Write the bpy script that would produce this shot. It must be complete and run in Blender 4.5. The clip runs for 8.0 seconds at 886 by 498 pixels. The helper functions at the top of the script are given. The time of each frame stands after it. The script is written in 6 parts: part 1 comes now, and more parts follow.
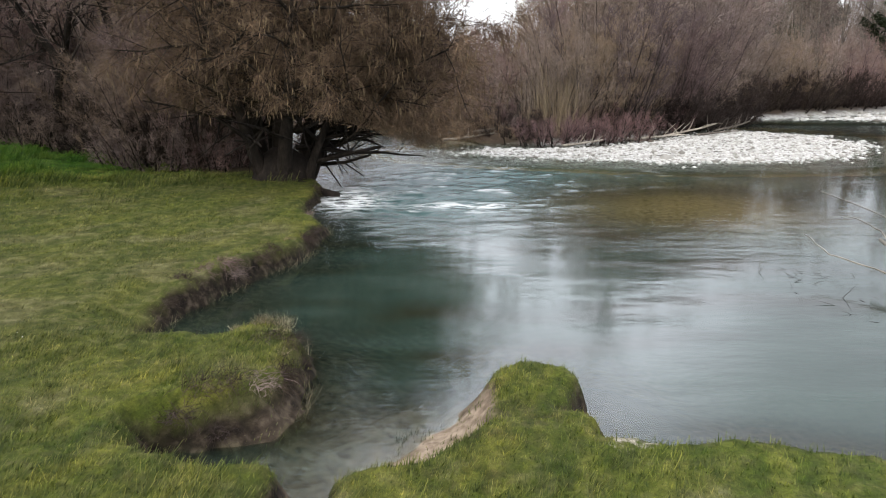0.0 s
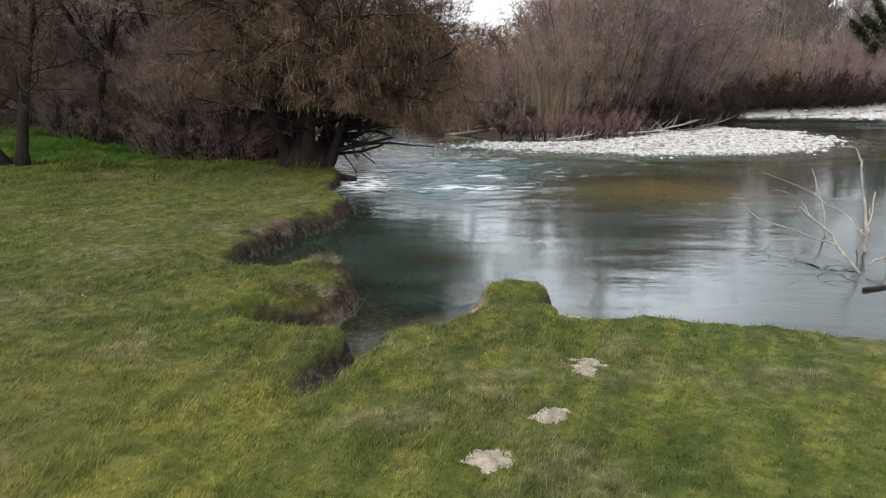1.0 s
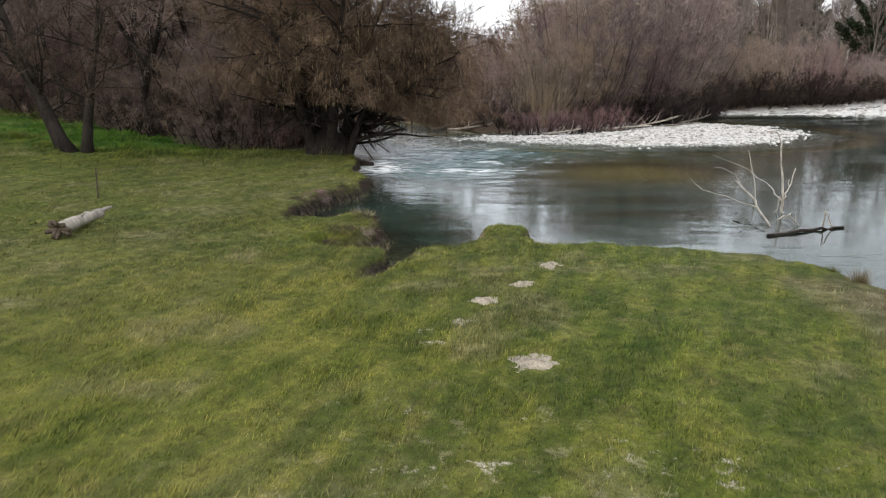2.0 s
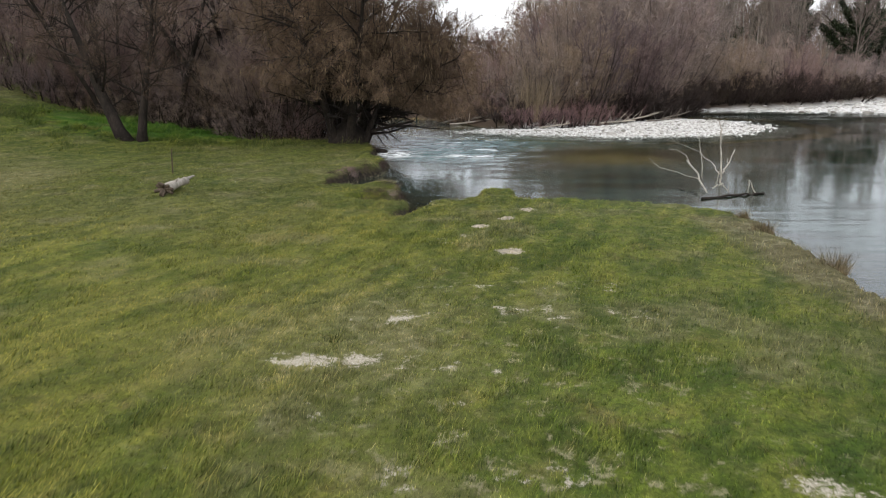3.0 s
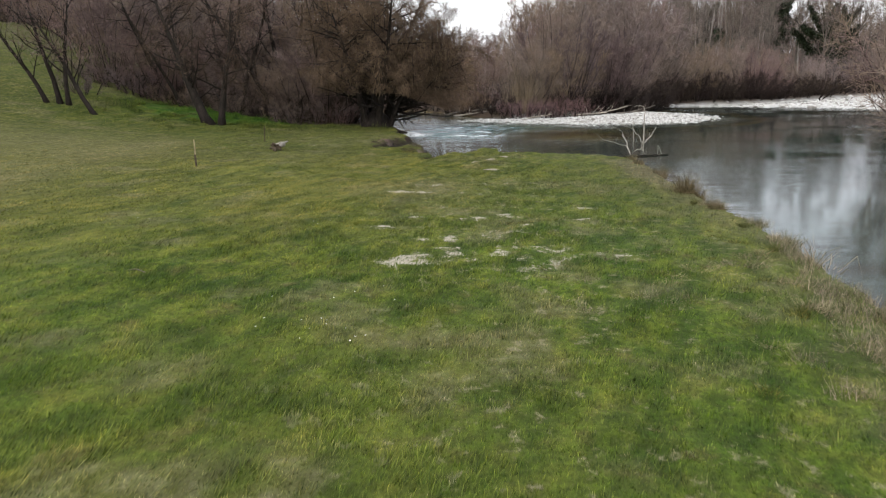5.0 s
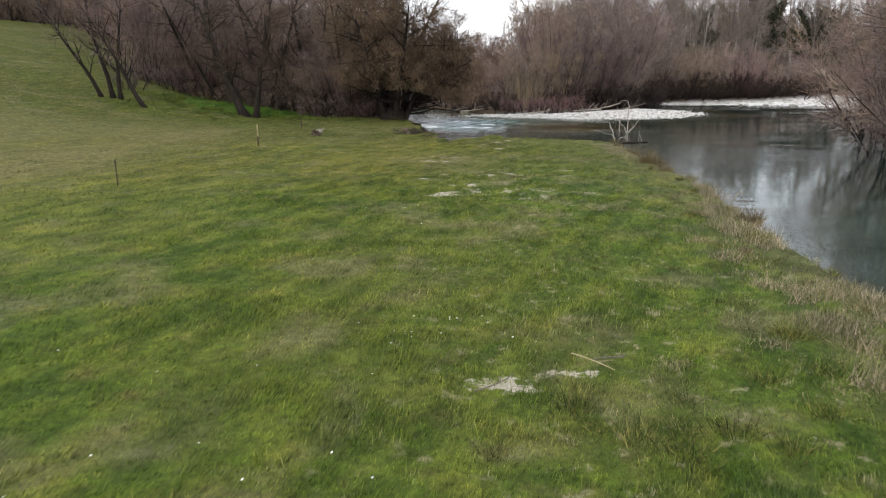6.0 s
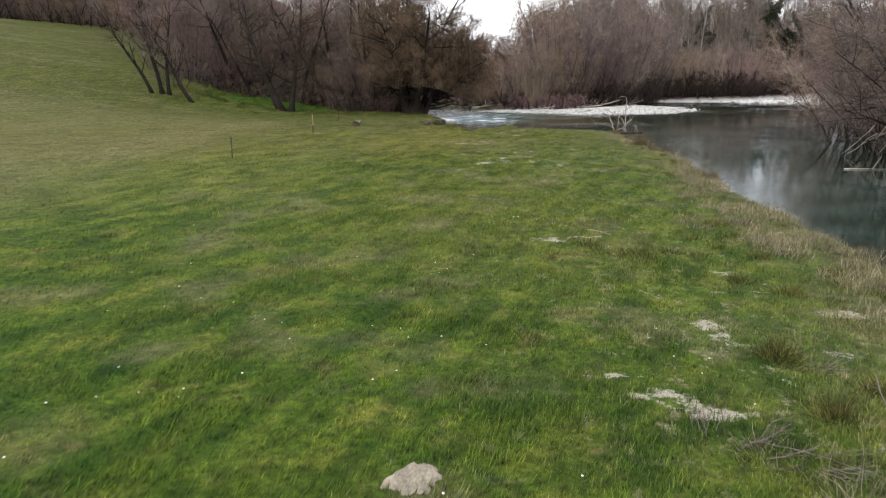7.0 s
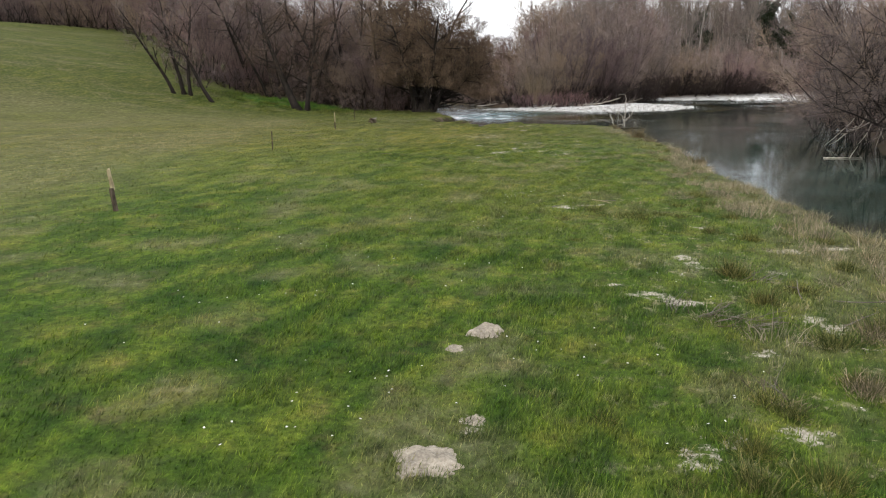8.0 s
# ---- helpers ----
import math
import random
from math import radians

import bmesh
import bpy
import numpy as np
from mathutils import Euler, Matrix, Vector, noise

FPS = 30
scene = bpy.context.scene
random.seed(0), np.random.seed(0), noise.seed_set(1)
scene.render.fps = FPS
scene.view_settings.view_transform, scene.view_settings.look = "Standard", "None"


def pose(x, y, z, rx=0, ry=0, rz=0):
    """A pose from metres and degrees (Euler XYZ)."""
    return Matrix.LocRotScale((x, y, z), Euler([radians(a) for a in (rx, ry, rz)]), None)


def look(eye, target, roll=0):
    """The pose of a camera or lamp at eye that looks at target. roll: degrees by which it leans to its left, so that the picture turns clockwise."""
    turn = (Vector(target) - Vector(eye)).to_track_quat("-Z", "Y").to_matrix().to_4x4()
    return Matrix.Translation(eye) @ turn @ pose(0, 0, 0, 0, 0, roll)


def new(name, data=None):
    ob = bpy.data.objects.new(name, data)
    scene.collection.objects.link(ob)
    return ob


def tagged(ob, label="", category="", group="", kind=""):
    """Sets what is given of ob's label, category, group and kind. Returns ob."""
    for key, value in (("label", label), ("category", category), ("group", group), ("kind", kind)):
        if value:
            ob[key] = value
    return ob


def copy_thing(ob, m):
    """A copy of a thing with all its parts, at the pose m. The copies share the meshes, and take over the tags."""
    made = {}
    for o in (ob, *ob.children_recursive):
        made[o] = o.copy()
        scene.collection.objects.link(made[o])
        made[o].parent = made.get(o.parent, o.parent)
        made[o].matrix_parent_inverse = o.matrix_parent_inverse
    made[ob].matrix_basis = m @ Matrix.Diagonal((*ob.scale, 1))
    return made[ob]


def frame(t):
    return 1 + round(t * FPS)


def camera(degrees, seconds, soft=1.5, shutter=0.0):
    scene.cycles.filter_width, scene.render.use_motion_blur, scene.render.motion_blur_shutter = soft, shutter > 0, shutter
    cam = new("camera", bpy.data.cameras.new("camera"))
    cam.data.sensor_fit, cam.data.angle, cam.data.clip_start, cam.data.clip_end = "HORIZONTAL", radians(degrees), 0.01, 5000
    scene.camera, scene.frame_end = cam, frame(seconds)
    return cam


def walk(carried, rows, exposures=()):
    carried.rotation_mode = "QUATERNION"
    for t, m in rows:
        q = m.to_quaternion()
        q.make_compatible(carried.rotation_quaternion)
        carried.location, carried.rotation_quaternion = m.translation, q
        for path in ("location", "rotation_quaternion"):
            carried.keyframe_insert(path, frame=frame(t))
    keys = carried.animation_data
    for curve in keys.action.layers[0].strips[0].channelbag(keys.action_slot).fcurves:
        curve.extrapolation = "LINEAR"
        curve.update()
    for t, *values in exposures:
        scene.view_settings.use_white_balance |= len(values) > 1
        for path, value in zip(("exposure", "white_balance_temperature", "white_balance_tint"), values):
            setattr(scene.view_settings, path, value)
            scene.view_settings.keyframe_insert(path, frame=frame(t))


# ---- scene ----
cam = camera(62.0, 8.0, soft=1.1, shutter=0.12)
METRES, EYE, TILT, LEAN, TURN = 45.0, 3.2, -13.5, 0.0, 0.0
ROWS = [
    (0.0, 0.0, 0.0, 0.0, 0.0, -0.14, -0.03),
    (0.5, -0.0017, -0.0387, -0.0088, -0.02, -0.15, -0.04),
    (1.0, -0.0035, -0.0848, -0.0198, -0.03, -0.14, -0.06),
    (1.5, -0.0062, -0.1367, -0.032, -0.05, -0.12, -0.05),
    (3.0, -0.0137, -0.3183, -0.0761, -0.04, -0.05, 0.07),
    (3.5, -0.0163, -0.3861, -0.0917, -0.06, -0.06, 0.03),
    (4.0, -0.0185, -0.4557, -0.108, -0.04, -0.05, 0.07),
    (4.5, -0.0207, -0.527, -0.1247, -0.02, -0.04, 0.09),
    (6.0, -0.0388, -0.7477, -0.1803, 0.06, -0.02, -0.16),
    (6.5, -0.0539, -0.8212, -0.1977, 0.06, -0.06, -0.32),
    (7.0, -0.0705, -0.8929, -0.2151, 0.08, -0.1, -0.26),
    (7.5, -0.081, -0.9407, -0.2267, 0.1, -0.08, -0.09),
    (8.0, -0.087, -0.9659, -0.2329, 0.15, -0.08, 0.05),
]
walk(cam, [(t, pose(0, 0, EYE, TILT, LEAN, TURN) @ pose(METRES * x, METRES * y, METRES * z, 90 + pitch, roll, yaw)) for t, x, y, z, yaw, pitch, roll in ROWS],
     exposures=((0.0, 0.2), (0.5, 0.1), (1.5, 0.03), (3.0, 0.0), (5.0, -0.02), (8.0, 0.03)))


# ---- world and sun ----
world = bpy.data.worlds.new("overcast_sky")
scene.world = world
world.use_nodes = True
wn, wl = world.node_tree.nodes, world.node_tree.links
wn.clear()
sky = wn.new("ShaderNodeTexSky")
sky.sky_type = "NISHITA"
sky.sun_disc = False
sky.sun_elevation = radians(32)
sky.sun_rotation = radians(215)
sky.dust_density = 4.0
cloud = wn.new("ShaderNodeMix")
cloud.data_type = "RGBA"
cloud.inputs[0].default_value = 0.8
cloud.inputs[7].default_value = (11.3, 11.45, 11.9, 1)
wbg = wn.new("ShaderNodeBackground")
wbg.inputs["Strength"].default_value = 0.12
wout = wn.new("ShaderNodeOutputWorld")
wl.new(sky.outputs[0], cloud.inputs[6])
# an overcast sky is about twice as bright overhead as at the horizon
wtc = wn.new("ShaderNodeTexCoord")
wsep = wn.new("ShaderNodeSeparateXYZ")
wup = wn.new("ShaderNodeMapRange")
wup.inputs["From Min"].default_value, wup.inputs["From Max"].default_value = 0.0, 1.0
wup.inputs["To Min"].default_value, wup.inputs["To Max"].default_value = 0.82, 1.45
wdot = wn.new("ShaderNodeVectorMath")
wdot.operation = "DOT_PRODUCT"
wdot.inputs[1].default_value = Vector((0.08, 0.94, 0.33)).normalized()
wl.new(wtc.outputs["Generated"], wdot.inputs[0])
wveil = wn.new("ShaderNodeMapRange")
wveil.interpolation_type = "SMOOTHSTEP"
wveil.inputs["From Min"].default_value, wveil.inputs["From Max"].default_value = 0.93, 1.0
wveil.inputs["To Min"].default_value, wveil.inputs["To Max"].default_value = 0.99, 2.3
wl.new(wdot.outputs["Value"], wveil.inputs["Value"])
wlit = wn.new("ShaderNodeMath")
wlit.operation = "MULTIPLY"
wl.new(wveil.outputs[0], wlit.inputs[0])
wl.new(wup.outputs[0], wlit.inputs[1])
wmul = wn.new("ShaderNodeVectorMath")
wmul.operation = "SCALE"
wl.new(wtc.outputs["Generated"], wsep.inputs[0])
wl.new(wsep.outputs["Z"], wup.inputs["Value"])
wcl = wn.new("ShaderNodeTexNoise")
wcl.inputs["Scale"].default_value = 2.6
wcl.inputs["Detail"].default_value = 4.0
wl.new(wtc.outputs["Generated"], wcl.inputs["Vector"])
wcr = wn.new("ShaderNodeMapRange")
wcr.inputs["From Min"].default_value, wcr.inputs["From Max"].default_value = 0.3, 0.7
wcr.inputs["To Min"].default_value, wcr.inputs["To Max"].default_value = 0.7, 1.3
wl.new(wcl.outputs["Fac"], wcr.inputs["Value"])
wpuff = wn.new("ShaderNodeVectorMath")
wpuff.operation = "SCALE"
wl.new(cloud.outputs[2], wpuff.inputs[0])
wl.new(wcr.outputs[0], wpuff.inputs["Scale"])
wl.new(wpuff.outputs[0], wmul.inputs[0])
wl.new(wlit.outputs[0], wmul.inputs["Scale"])
wl.new(wmul.outputs[0], wbg.inputs["Color"])
wl.new(wbg.outputs[0], wout.inputs["Surface"])
sun = new("sun", bpy.data.lights.new("sun", "SUN"))
sun.data.energy = 0.8
sun.data.angle = radians(20)
sun.data.color = (1.0, 0.95, 0.87)
sun.matrix_world = look((-20, -30, 30), (0, 0, 0))


# ---- materials ----
def shader(name):
    m = bpy.data.materials.new(name)
    m.use_nodes = True
    n = m.node_tree.nodes
    n.clear()
    out = n.new("ShaderNodeOutputMaterial")
    return m, n, m.node_tree.links, out


def noise_node(n, l, where, scale, detail=4.0, rough=0.55):
    t = n.new("ShaderNodeTexNoise")
    t.inputs["Scale"].default_value = scale
    t.inputs["Detail"].default_value = detail
    t.inputs["Roughness"].default_value = rough
    l.new(where, t.inputs["Vector"])
    return t.outputs["Fac"]


def ramp(n, l, fac, stops):
    r = n.new("ShaderNodeValToRGB")
    e = r.color_ramp.elements
    while len(e) < len(stops):
        e.new(0.5)
    for k, (p, c) in zip(e, stops):
        k.position = p
        k.color = (*c, 1) if len(c) == 3 else c
    l.new(fac, r.inputs["Fac"])
    return r.outputs["Color"]


def mixed(n, l, fac, a, b, mode="MIX"):
    x = n.new("ShaderNodeMix")
    x.data_type = "RGBA"
    x.blend_type = mode
    for sock, v in ((x.inputs[0], fac), (x.inputs[6], a), (x.inputs[7], b)):
        if isinstance(v, (int, float)):
            sock.default_value = v
        elif isinstance(v, tuple):
            sock.default_value = (*v, 1)
        else:
            l.new(v, sock)
    return x.outputs[2]


def attr(n, name):
    a = n.new("ShaderNodeAttribute")
    a.attribute_name = name
    return a.outputs["Fac"]


def bump(n, l, height, strength, distance):
    b = n.new("ShaderNodeBump")
    b.inputs["Strength"].default_value = strength
    b.inputs["Distance"].default_value = distance
    l.new(height, b.inputs["Height"])
    return b.outputs["Normal"]


def surface(n, l, out, colour, rough=0.8, normal=None, spec=0.3, translucent=0.0):
    p = n.new("ShaderNodeBsdfPrincipled")
    if isinstance(colour, tuple):
        p.inputs["Base Color"].default_value = (*colour, 1)
    else:
        l.new(colour, p.inputs["Base Color"])
    if isinstance(rough, float):
        p.inputs["Roughness"].default_value = rough
    else:
        l.new(rough, p.inputs["Roughness"])
    p.inputs["Specular IOR Level"].default_value = spec
    if normal is not None:
        l.new(normal, p.inputs["Normal"])
    if translucent:
        t = n.new("ShaderNodeBsdfTranslucent")
        if isinstance(colour, tuple):
            t.inputs["Color"].default_value = (*colour, 1)
        else:
            l.new(colour, t.inputs["Color"])
        x = n.new("ShaderNodeMixShader")
        x.inputs[0].default_value = translucent
        l.new(p.outputs[0], x.inputs[1])
        l.new(t.outputs[0], x.inputs[2])
        l.new(x.outputs[0], out.inputs["Surface"])
    else:
        l.new(p.outputs[0], out.inputs["Surface"])
    return p


def grass_colour(n, l, pos):
    """Meadow colour: broad yellow and green drifts, swaths laid over by the wind, lush and dry tufts."""
    turn = n.new("ShaderNodeMapping")
    turn.inputs["Rotation"].default_value = (0, 0, radians(22))
    l.new(pos, turn.inputs["Vector"])
    lay = n.new("ShaderNodeMapping")
    lay.inputs["Scale"].default_value = (1.0, 0.27, 1.0)
    l.new(turn.outputs[0], lay.inputs["Vector"])
    big = noise_node(n, l, pos, 0.22, 3.0)
    mid = noise_node(n, l, pos, 1.1, 5.0, 0.6)
    swath = noise_node(n, l, lay.outputs[0], 2.1, 4.0, 0.55)
    small = noise_node(n, l, pos, 4.2, 4.0, 0.6)
    a = ramp(n, l, big, [(0.36, (0.064, 0.118, 0.012)), (0.5, (0.116, 0.138, 0.018)), (0.64, (0.16, 0.162, 0.028))])
    b = ramp(n, l, swath, [(0.34, (0.048, 0.092, 0.009)), (0.5, (0.112, 0.134, 0.016)), (0.66, (0.2, 0.188, 0.04))])
    c = ramp(n, l, small, [(0.34, (0.034, 0.07, 0.009)), (0.5, (0.098, 0.122, 0.016)), (0.66, (0.215, 0.2, 0.06))])
    col = mixed(n, l, 0.3, mixed(n, l, 0.58, a, b), c)
    rich = ramp(n, l, mid, [(0.36, (0.03, 0.092, 0.008)), (0.52, (0.076, 0.14, 0.012)), (0.68, (0.165, 0.185, 0.034))])
    straw = ramp(n, l, small, [(0.34, (0.13, 0.115, 0.05)), (0.55, (0.235, 0.205, 0.115)), (0.7, (0.4, 0.355, 0.235))])
    col = mixed(n, l, attr(n, "lush"), col, rich)
    brown = ramp(n, l, noise_node(n, l, pos, 1.5, 6.0, 0.7), [(0.55, (0, 0, 0)), (0.68, (0.6, 0.6, 0.6))])
    col = mixed(n, l, brown, col, ramp(n, l, small, [(0.36, (0.07, 0.055, 0.02)), (0.64, (0.21, 0.165, 0.08))]))
    clump = ramp(n, l, noise_node(n, l, pos, 5.5, 5.0, 0.65), [(0.36, (0.38, 0.46, 0.4)), (0.5, (0.97, 0.99, 0.95)), (0.64, (1.4, 1.38, 1.25))])
    col = mixed(n, l, 0.6, col, clump, "MULTIPLY")
    drift = ramp(n, l, swath, [(0.34, (0.52, 0.66, 0.52)), (0.5, (1.0, 1.0, 1.0)), (0.66, (1.6, 1.46, 1.45))])
    col = mixed(n, l, 0.8, col, drift, "MULTIPLY")
    tuftlet = ramp(n, l, noise_node(n, l, pos, 13.0, 4.0, 0.65), [(0.36, (0.42, 0.47, 0.42)), (0.5, (0.97, 0.98, 0.95)), (0.64, (1.5, 1.45, 1.35))])
    col = mixed(n, l, 0.6, col, tuftlet, "MULTIPLY")
    vivid = ramp(n, l, mid, [(0.36, (0.045, 0.125, 0.012)), (0.64, (0.1, 0.19, 0.022))])
    col = mixed(n, l, ramp(n, l, attr(n, "lush"), [(0.8, (0, 0, 0)), (1.0, (0.9, 0.9, 0.9))]), col, vivid)
    pale = ramp(n, l, swath, [(0.36, (0.165, 0.165, 0.032)), (0.6, (0.29, 0.265, 0.07))])
    chaff = ramp(n, l, noise_node(n, l, pos, 3.4, 6.0, 0.72), [(0.55, (0.1, 0.1, 0.1)), (0.64, (1, 1, 1))])
    thin = n.new("ShaderNodeMath")
    thin.operation = "MULTIPLY"
    l.new(attr(n, "worn"), thin.inputs[0])
    l.new(chaff, thin.inputs[1])
    bleached = ramp(n, l, chaff, [(0.3, (0.15, 0.15, 0.045)), (0.9, (0.38, 0.34, 0.22))])
    olive = ramp(n, l, small, [(0.34, (0.05, 0.055, 0.016)), (0.5, (0.095, 0.1, 0.026)), (0.66, (0.19, 0.175, 0.066))])
    col = mixed(n, l, attr(n, "olive"), col, olive)
    col = mixed(n, l, attr(n, "fade"), col, pale)
    col = mixed(n, l, thin.outputs[0], col, bleached)
    col = mixed(n, l, attr(n, "dry"), col, straw)
    return col


def make_ground_material():
    m, n, l, out = shader("meadow_and_river_bed")
    pos = n.new("ShaderNodeNewGeometry").outputs["Position"]
    grass = grass_colour(n, l, pos)
    fine = noise_node(n, l, pos, 38.0, 5.0, 0.7)
    mid = noise_node(n, l, pos, 7.0, 4.0)
    grass = mixed(n, l, 0.75, grass, ramp(n, l, fine, [(0.3, (0.24, 0.25, 0.21)), (0.7, (0.85, 0.87, 0.8))]), "MULTIPLY")
    # brown earth, blackened to paint in the shade under the bank's overhang
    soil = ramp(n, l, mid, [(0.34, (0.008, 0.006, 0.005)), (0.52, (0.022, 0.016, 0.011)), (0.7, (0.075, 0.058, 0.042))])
    sand = ramp(n, l, fine, [(0.3, (0.17, 0.145, 0.1)), (0.5, (0.37, 0.335, 0.265)), (0.68, (0.56, 0.52, 0.44))])
    bed = ramp(n, l, mid, [(0.3, (0.16, 0.115, 0.04)), (0.5, (0.36, 0.26, 0.1)), (0.7, (0.5, 0.38, 0.19))])
    mud = ramp(n, l, mid, [(0.34, (0.014, 0.015, 0.009)), (0.5, (0.04, 0.04, 0.022)), (0.66, (0.1, 0.09, 0.055))])
    bed = mixed(n, l, attr(n, "mud"), bed, mud)
    wood = ramp(n, l, noise_node(n, l, pos, 0.25, 5.0), [(0.35, (0.045, 0.032, 0.024)), (0.6, (0.085, 0.062, 0.045)), (0.75, (0.11, 0.1, 0.055))])
    col = mixed(n, l, attr(n, "litter"), grass, wood)
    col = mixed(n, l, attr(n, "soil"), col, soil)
    fleck = n.new("ShaderNodeMath")
    fleck.operation = "MULTIPLY_ADD"
    fleck.use_clamp = True
    l.new(attr(n, "sand"), fleck.inputs[0])
    fleck.inputs[1].default_value = 4.2
    gap = n.new("ShaderNodeMath")
    gap.operation = "MULTIPLY"
    l.new(noise_node(n, l, pos, 5.0, 8.0, 0.78), gap.inputs[0])
    gap.inputs[1].default_value = -12.0
    lift = n.new("ShaderNodeMath")
    lift.operation = "ADD"
    lift.inputs[1].default_value = 3.7
    l.new(gap.outputs[0], lift.inputs[0])
    l.new(lift.outputs[0], fleck.inputs[2])
    col = mixed(n, l, fleck.outputs[0], col, sand)
    col = mixed(n, l, attr(n, "bed"), col, bed)
    col = mixed(n, l, attr(n, "strand"), col, ramp(n, l, mid, [(0.34, (0.16, 0.12, 0.085)), (0.52, (0.29, 0.225, 0.165)), (0.7, (0.4, 0.32, 0.24))]))
    cell = n.new("ShaderNodeTexVoronoi")
    cell.inputs["Scale"].default_value = 6.0
    l.new(pos, cell.inputs["Vector"])
    chip = n.new("ShaderNodeSeparateColor")
    l.new(cell.outputs["Color"], chip.inputs[0])
    pebble = ramp(n, l, chip.outputs[0], [(0.0, (0.32, 0.31, 0.29)), (0.4, (0.54, 0.53, 0.51)), (1.0, (0.7, 0.695, 0.68))])
    col = mixed(n, l, attr(n, "pebble"), col, pebble)
    surface(n, l, out, col, 0.92, bump(n, l, fine, 0.6, 0.03), 0.15)
    return m


def make_blade_material():
    m, n, l, out = shader("grass_blades")
    g = n.new("ShaderNodeNewGeometry")
    col = grass_colour(n, l, g.outputs["Position"])
    own = ramp(n, l, g.outputs["Random Per Island"], [(0.0, (0.45, 0.52, 0.45)), (0.5, (0.95, 0.98, 0.9)), (0.85, (1.25, 1.22, 1.1)), (1.0, (2.0, 1.8, 1.7))])
    col = mixed(n, l, 1.0, col, own, "MULTIPLY")
    # greenish feet darkened and tips brightened: the sward's shading put into the colour
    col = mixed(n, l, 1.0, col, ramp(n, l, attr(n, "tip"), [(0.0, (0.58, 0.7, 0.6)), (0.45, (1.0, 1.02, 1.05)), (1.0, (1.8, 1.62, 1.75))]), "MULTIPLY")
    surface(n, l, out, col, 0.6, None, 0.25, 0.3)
    return m


def make_plain(name, stops, scale=12.0, rough=0.85, relief=0.02, stretch=(1, 1, 1), spec=0.2, translucent=0.0, vary=0.0, island=None):
    """A natural surface: noise through a colour ramp, fine relief, optional change from object to object."""
    m, n, l, out = shader(name)
    tc = n.new("ShaderNodeTexCoord").outputs["Object"]
    mp = n.new("ShaderNodeMapping")
    mp.inputs["Scale"].default_value = stretch
    l.new(tc, mp.inputs["Vector"])
    f = noise_node(n, l, mp.outputs[0], scale, 5.0, 0.65)
    coarse = noise_node(n, l, tc, scale * 0.13, 3.0)
    col = ramp(n, l, f, stops)
    col = mixed(n, l, 0.5, col, ramp(n, l, coarse, [(0.34, (0.4, 0.4, 0.4)), (0.66, (1.5, 1.48, 1.45))]), "MULTIPLY")
    if island:
        ri = n.new("ShaderNodeNewGeometry").outputs["Random Per Island"]
        col = mixed(n, l, 1.0, col, ramp(n, l, ri, island), "MULTIPLY")
    if vary:
        oi = n.new("ShaderNodeObjectInfo").outputs["Random"]
        col = mixed(n, l, 1.0, col, ramp(n, l, oi, [(0.0, (1 - vary, 1 - vary * 1.15, 1 - vary * 1.05)), (0.22, (1 + 0.3 * vary, 1 - 0.25 * vary, 1 - 0.3 * vary)), (0.45, (1, 0.98, 1.02)), (0.68, (1 + 0.8 * vary, 1 + 0.45 * vary, 1 - 0.3 * vary)), (1.0, (1 + vary, 1 + vary * 0.85, 1 + vary * 0.8))]), "MULTIPLY")
    surface(n, l, out, col, rough, bump(n, l, f, 0.7, relief) if relief else None, spec, translucent)
    return m


def make_stone_material():
    m, n, l, out = shader("pale_limestone_pebbles")
    g = n.new("ShaderNodeNewGeometry")
    own = ramp(n, l, g.outputs["Random Per Island"], [(0.0, (0.2, 0.19, 0.17)), (0.25, (0.42, 0.41, 0.38)), (0.6, (0.58, 0.575, 0.56)), (1.0, (0.72, 0.715, 0.7))])
    f = noise_node(n, l, g.outputs["Position"], 14.0, 4.0)
    col = mixed(n, l, 0.6, own, ramp(n, l, f, [(0.3, (0.75, 0.73, 0.7)), (0.7, (1.08, 1.08, 1.08))]), "MULTIPLY")
    surface(n, l, out, col, 0.8, bump(n, l, f, 0.4, 0.02), 0.25)
    return m


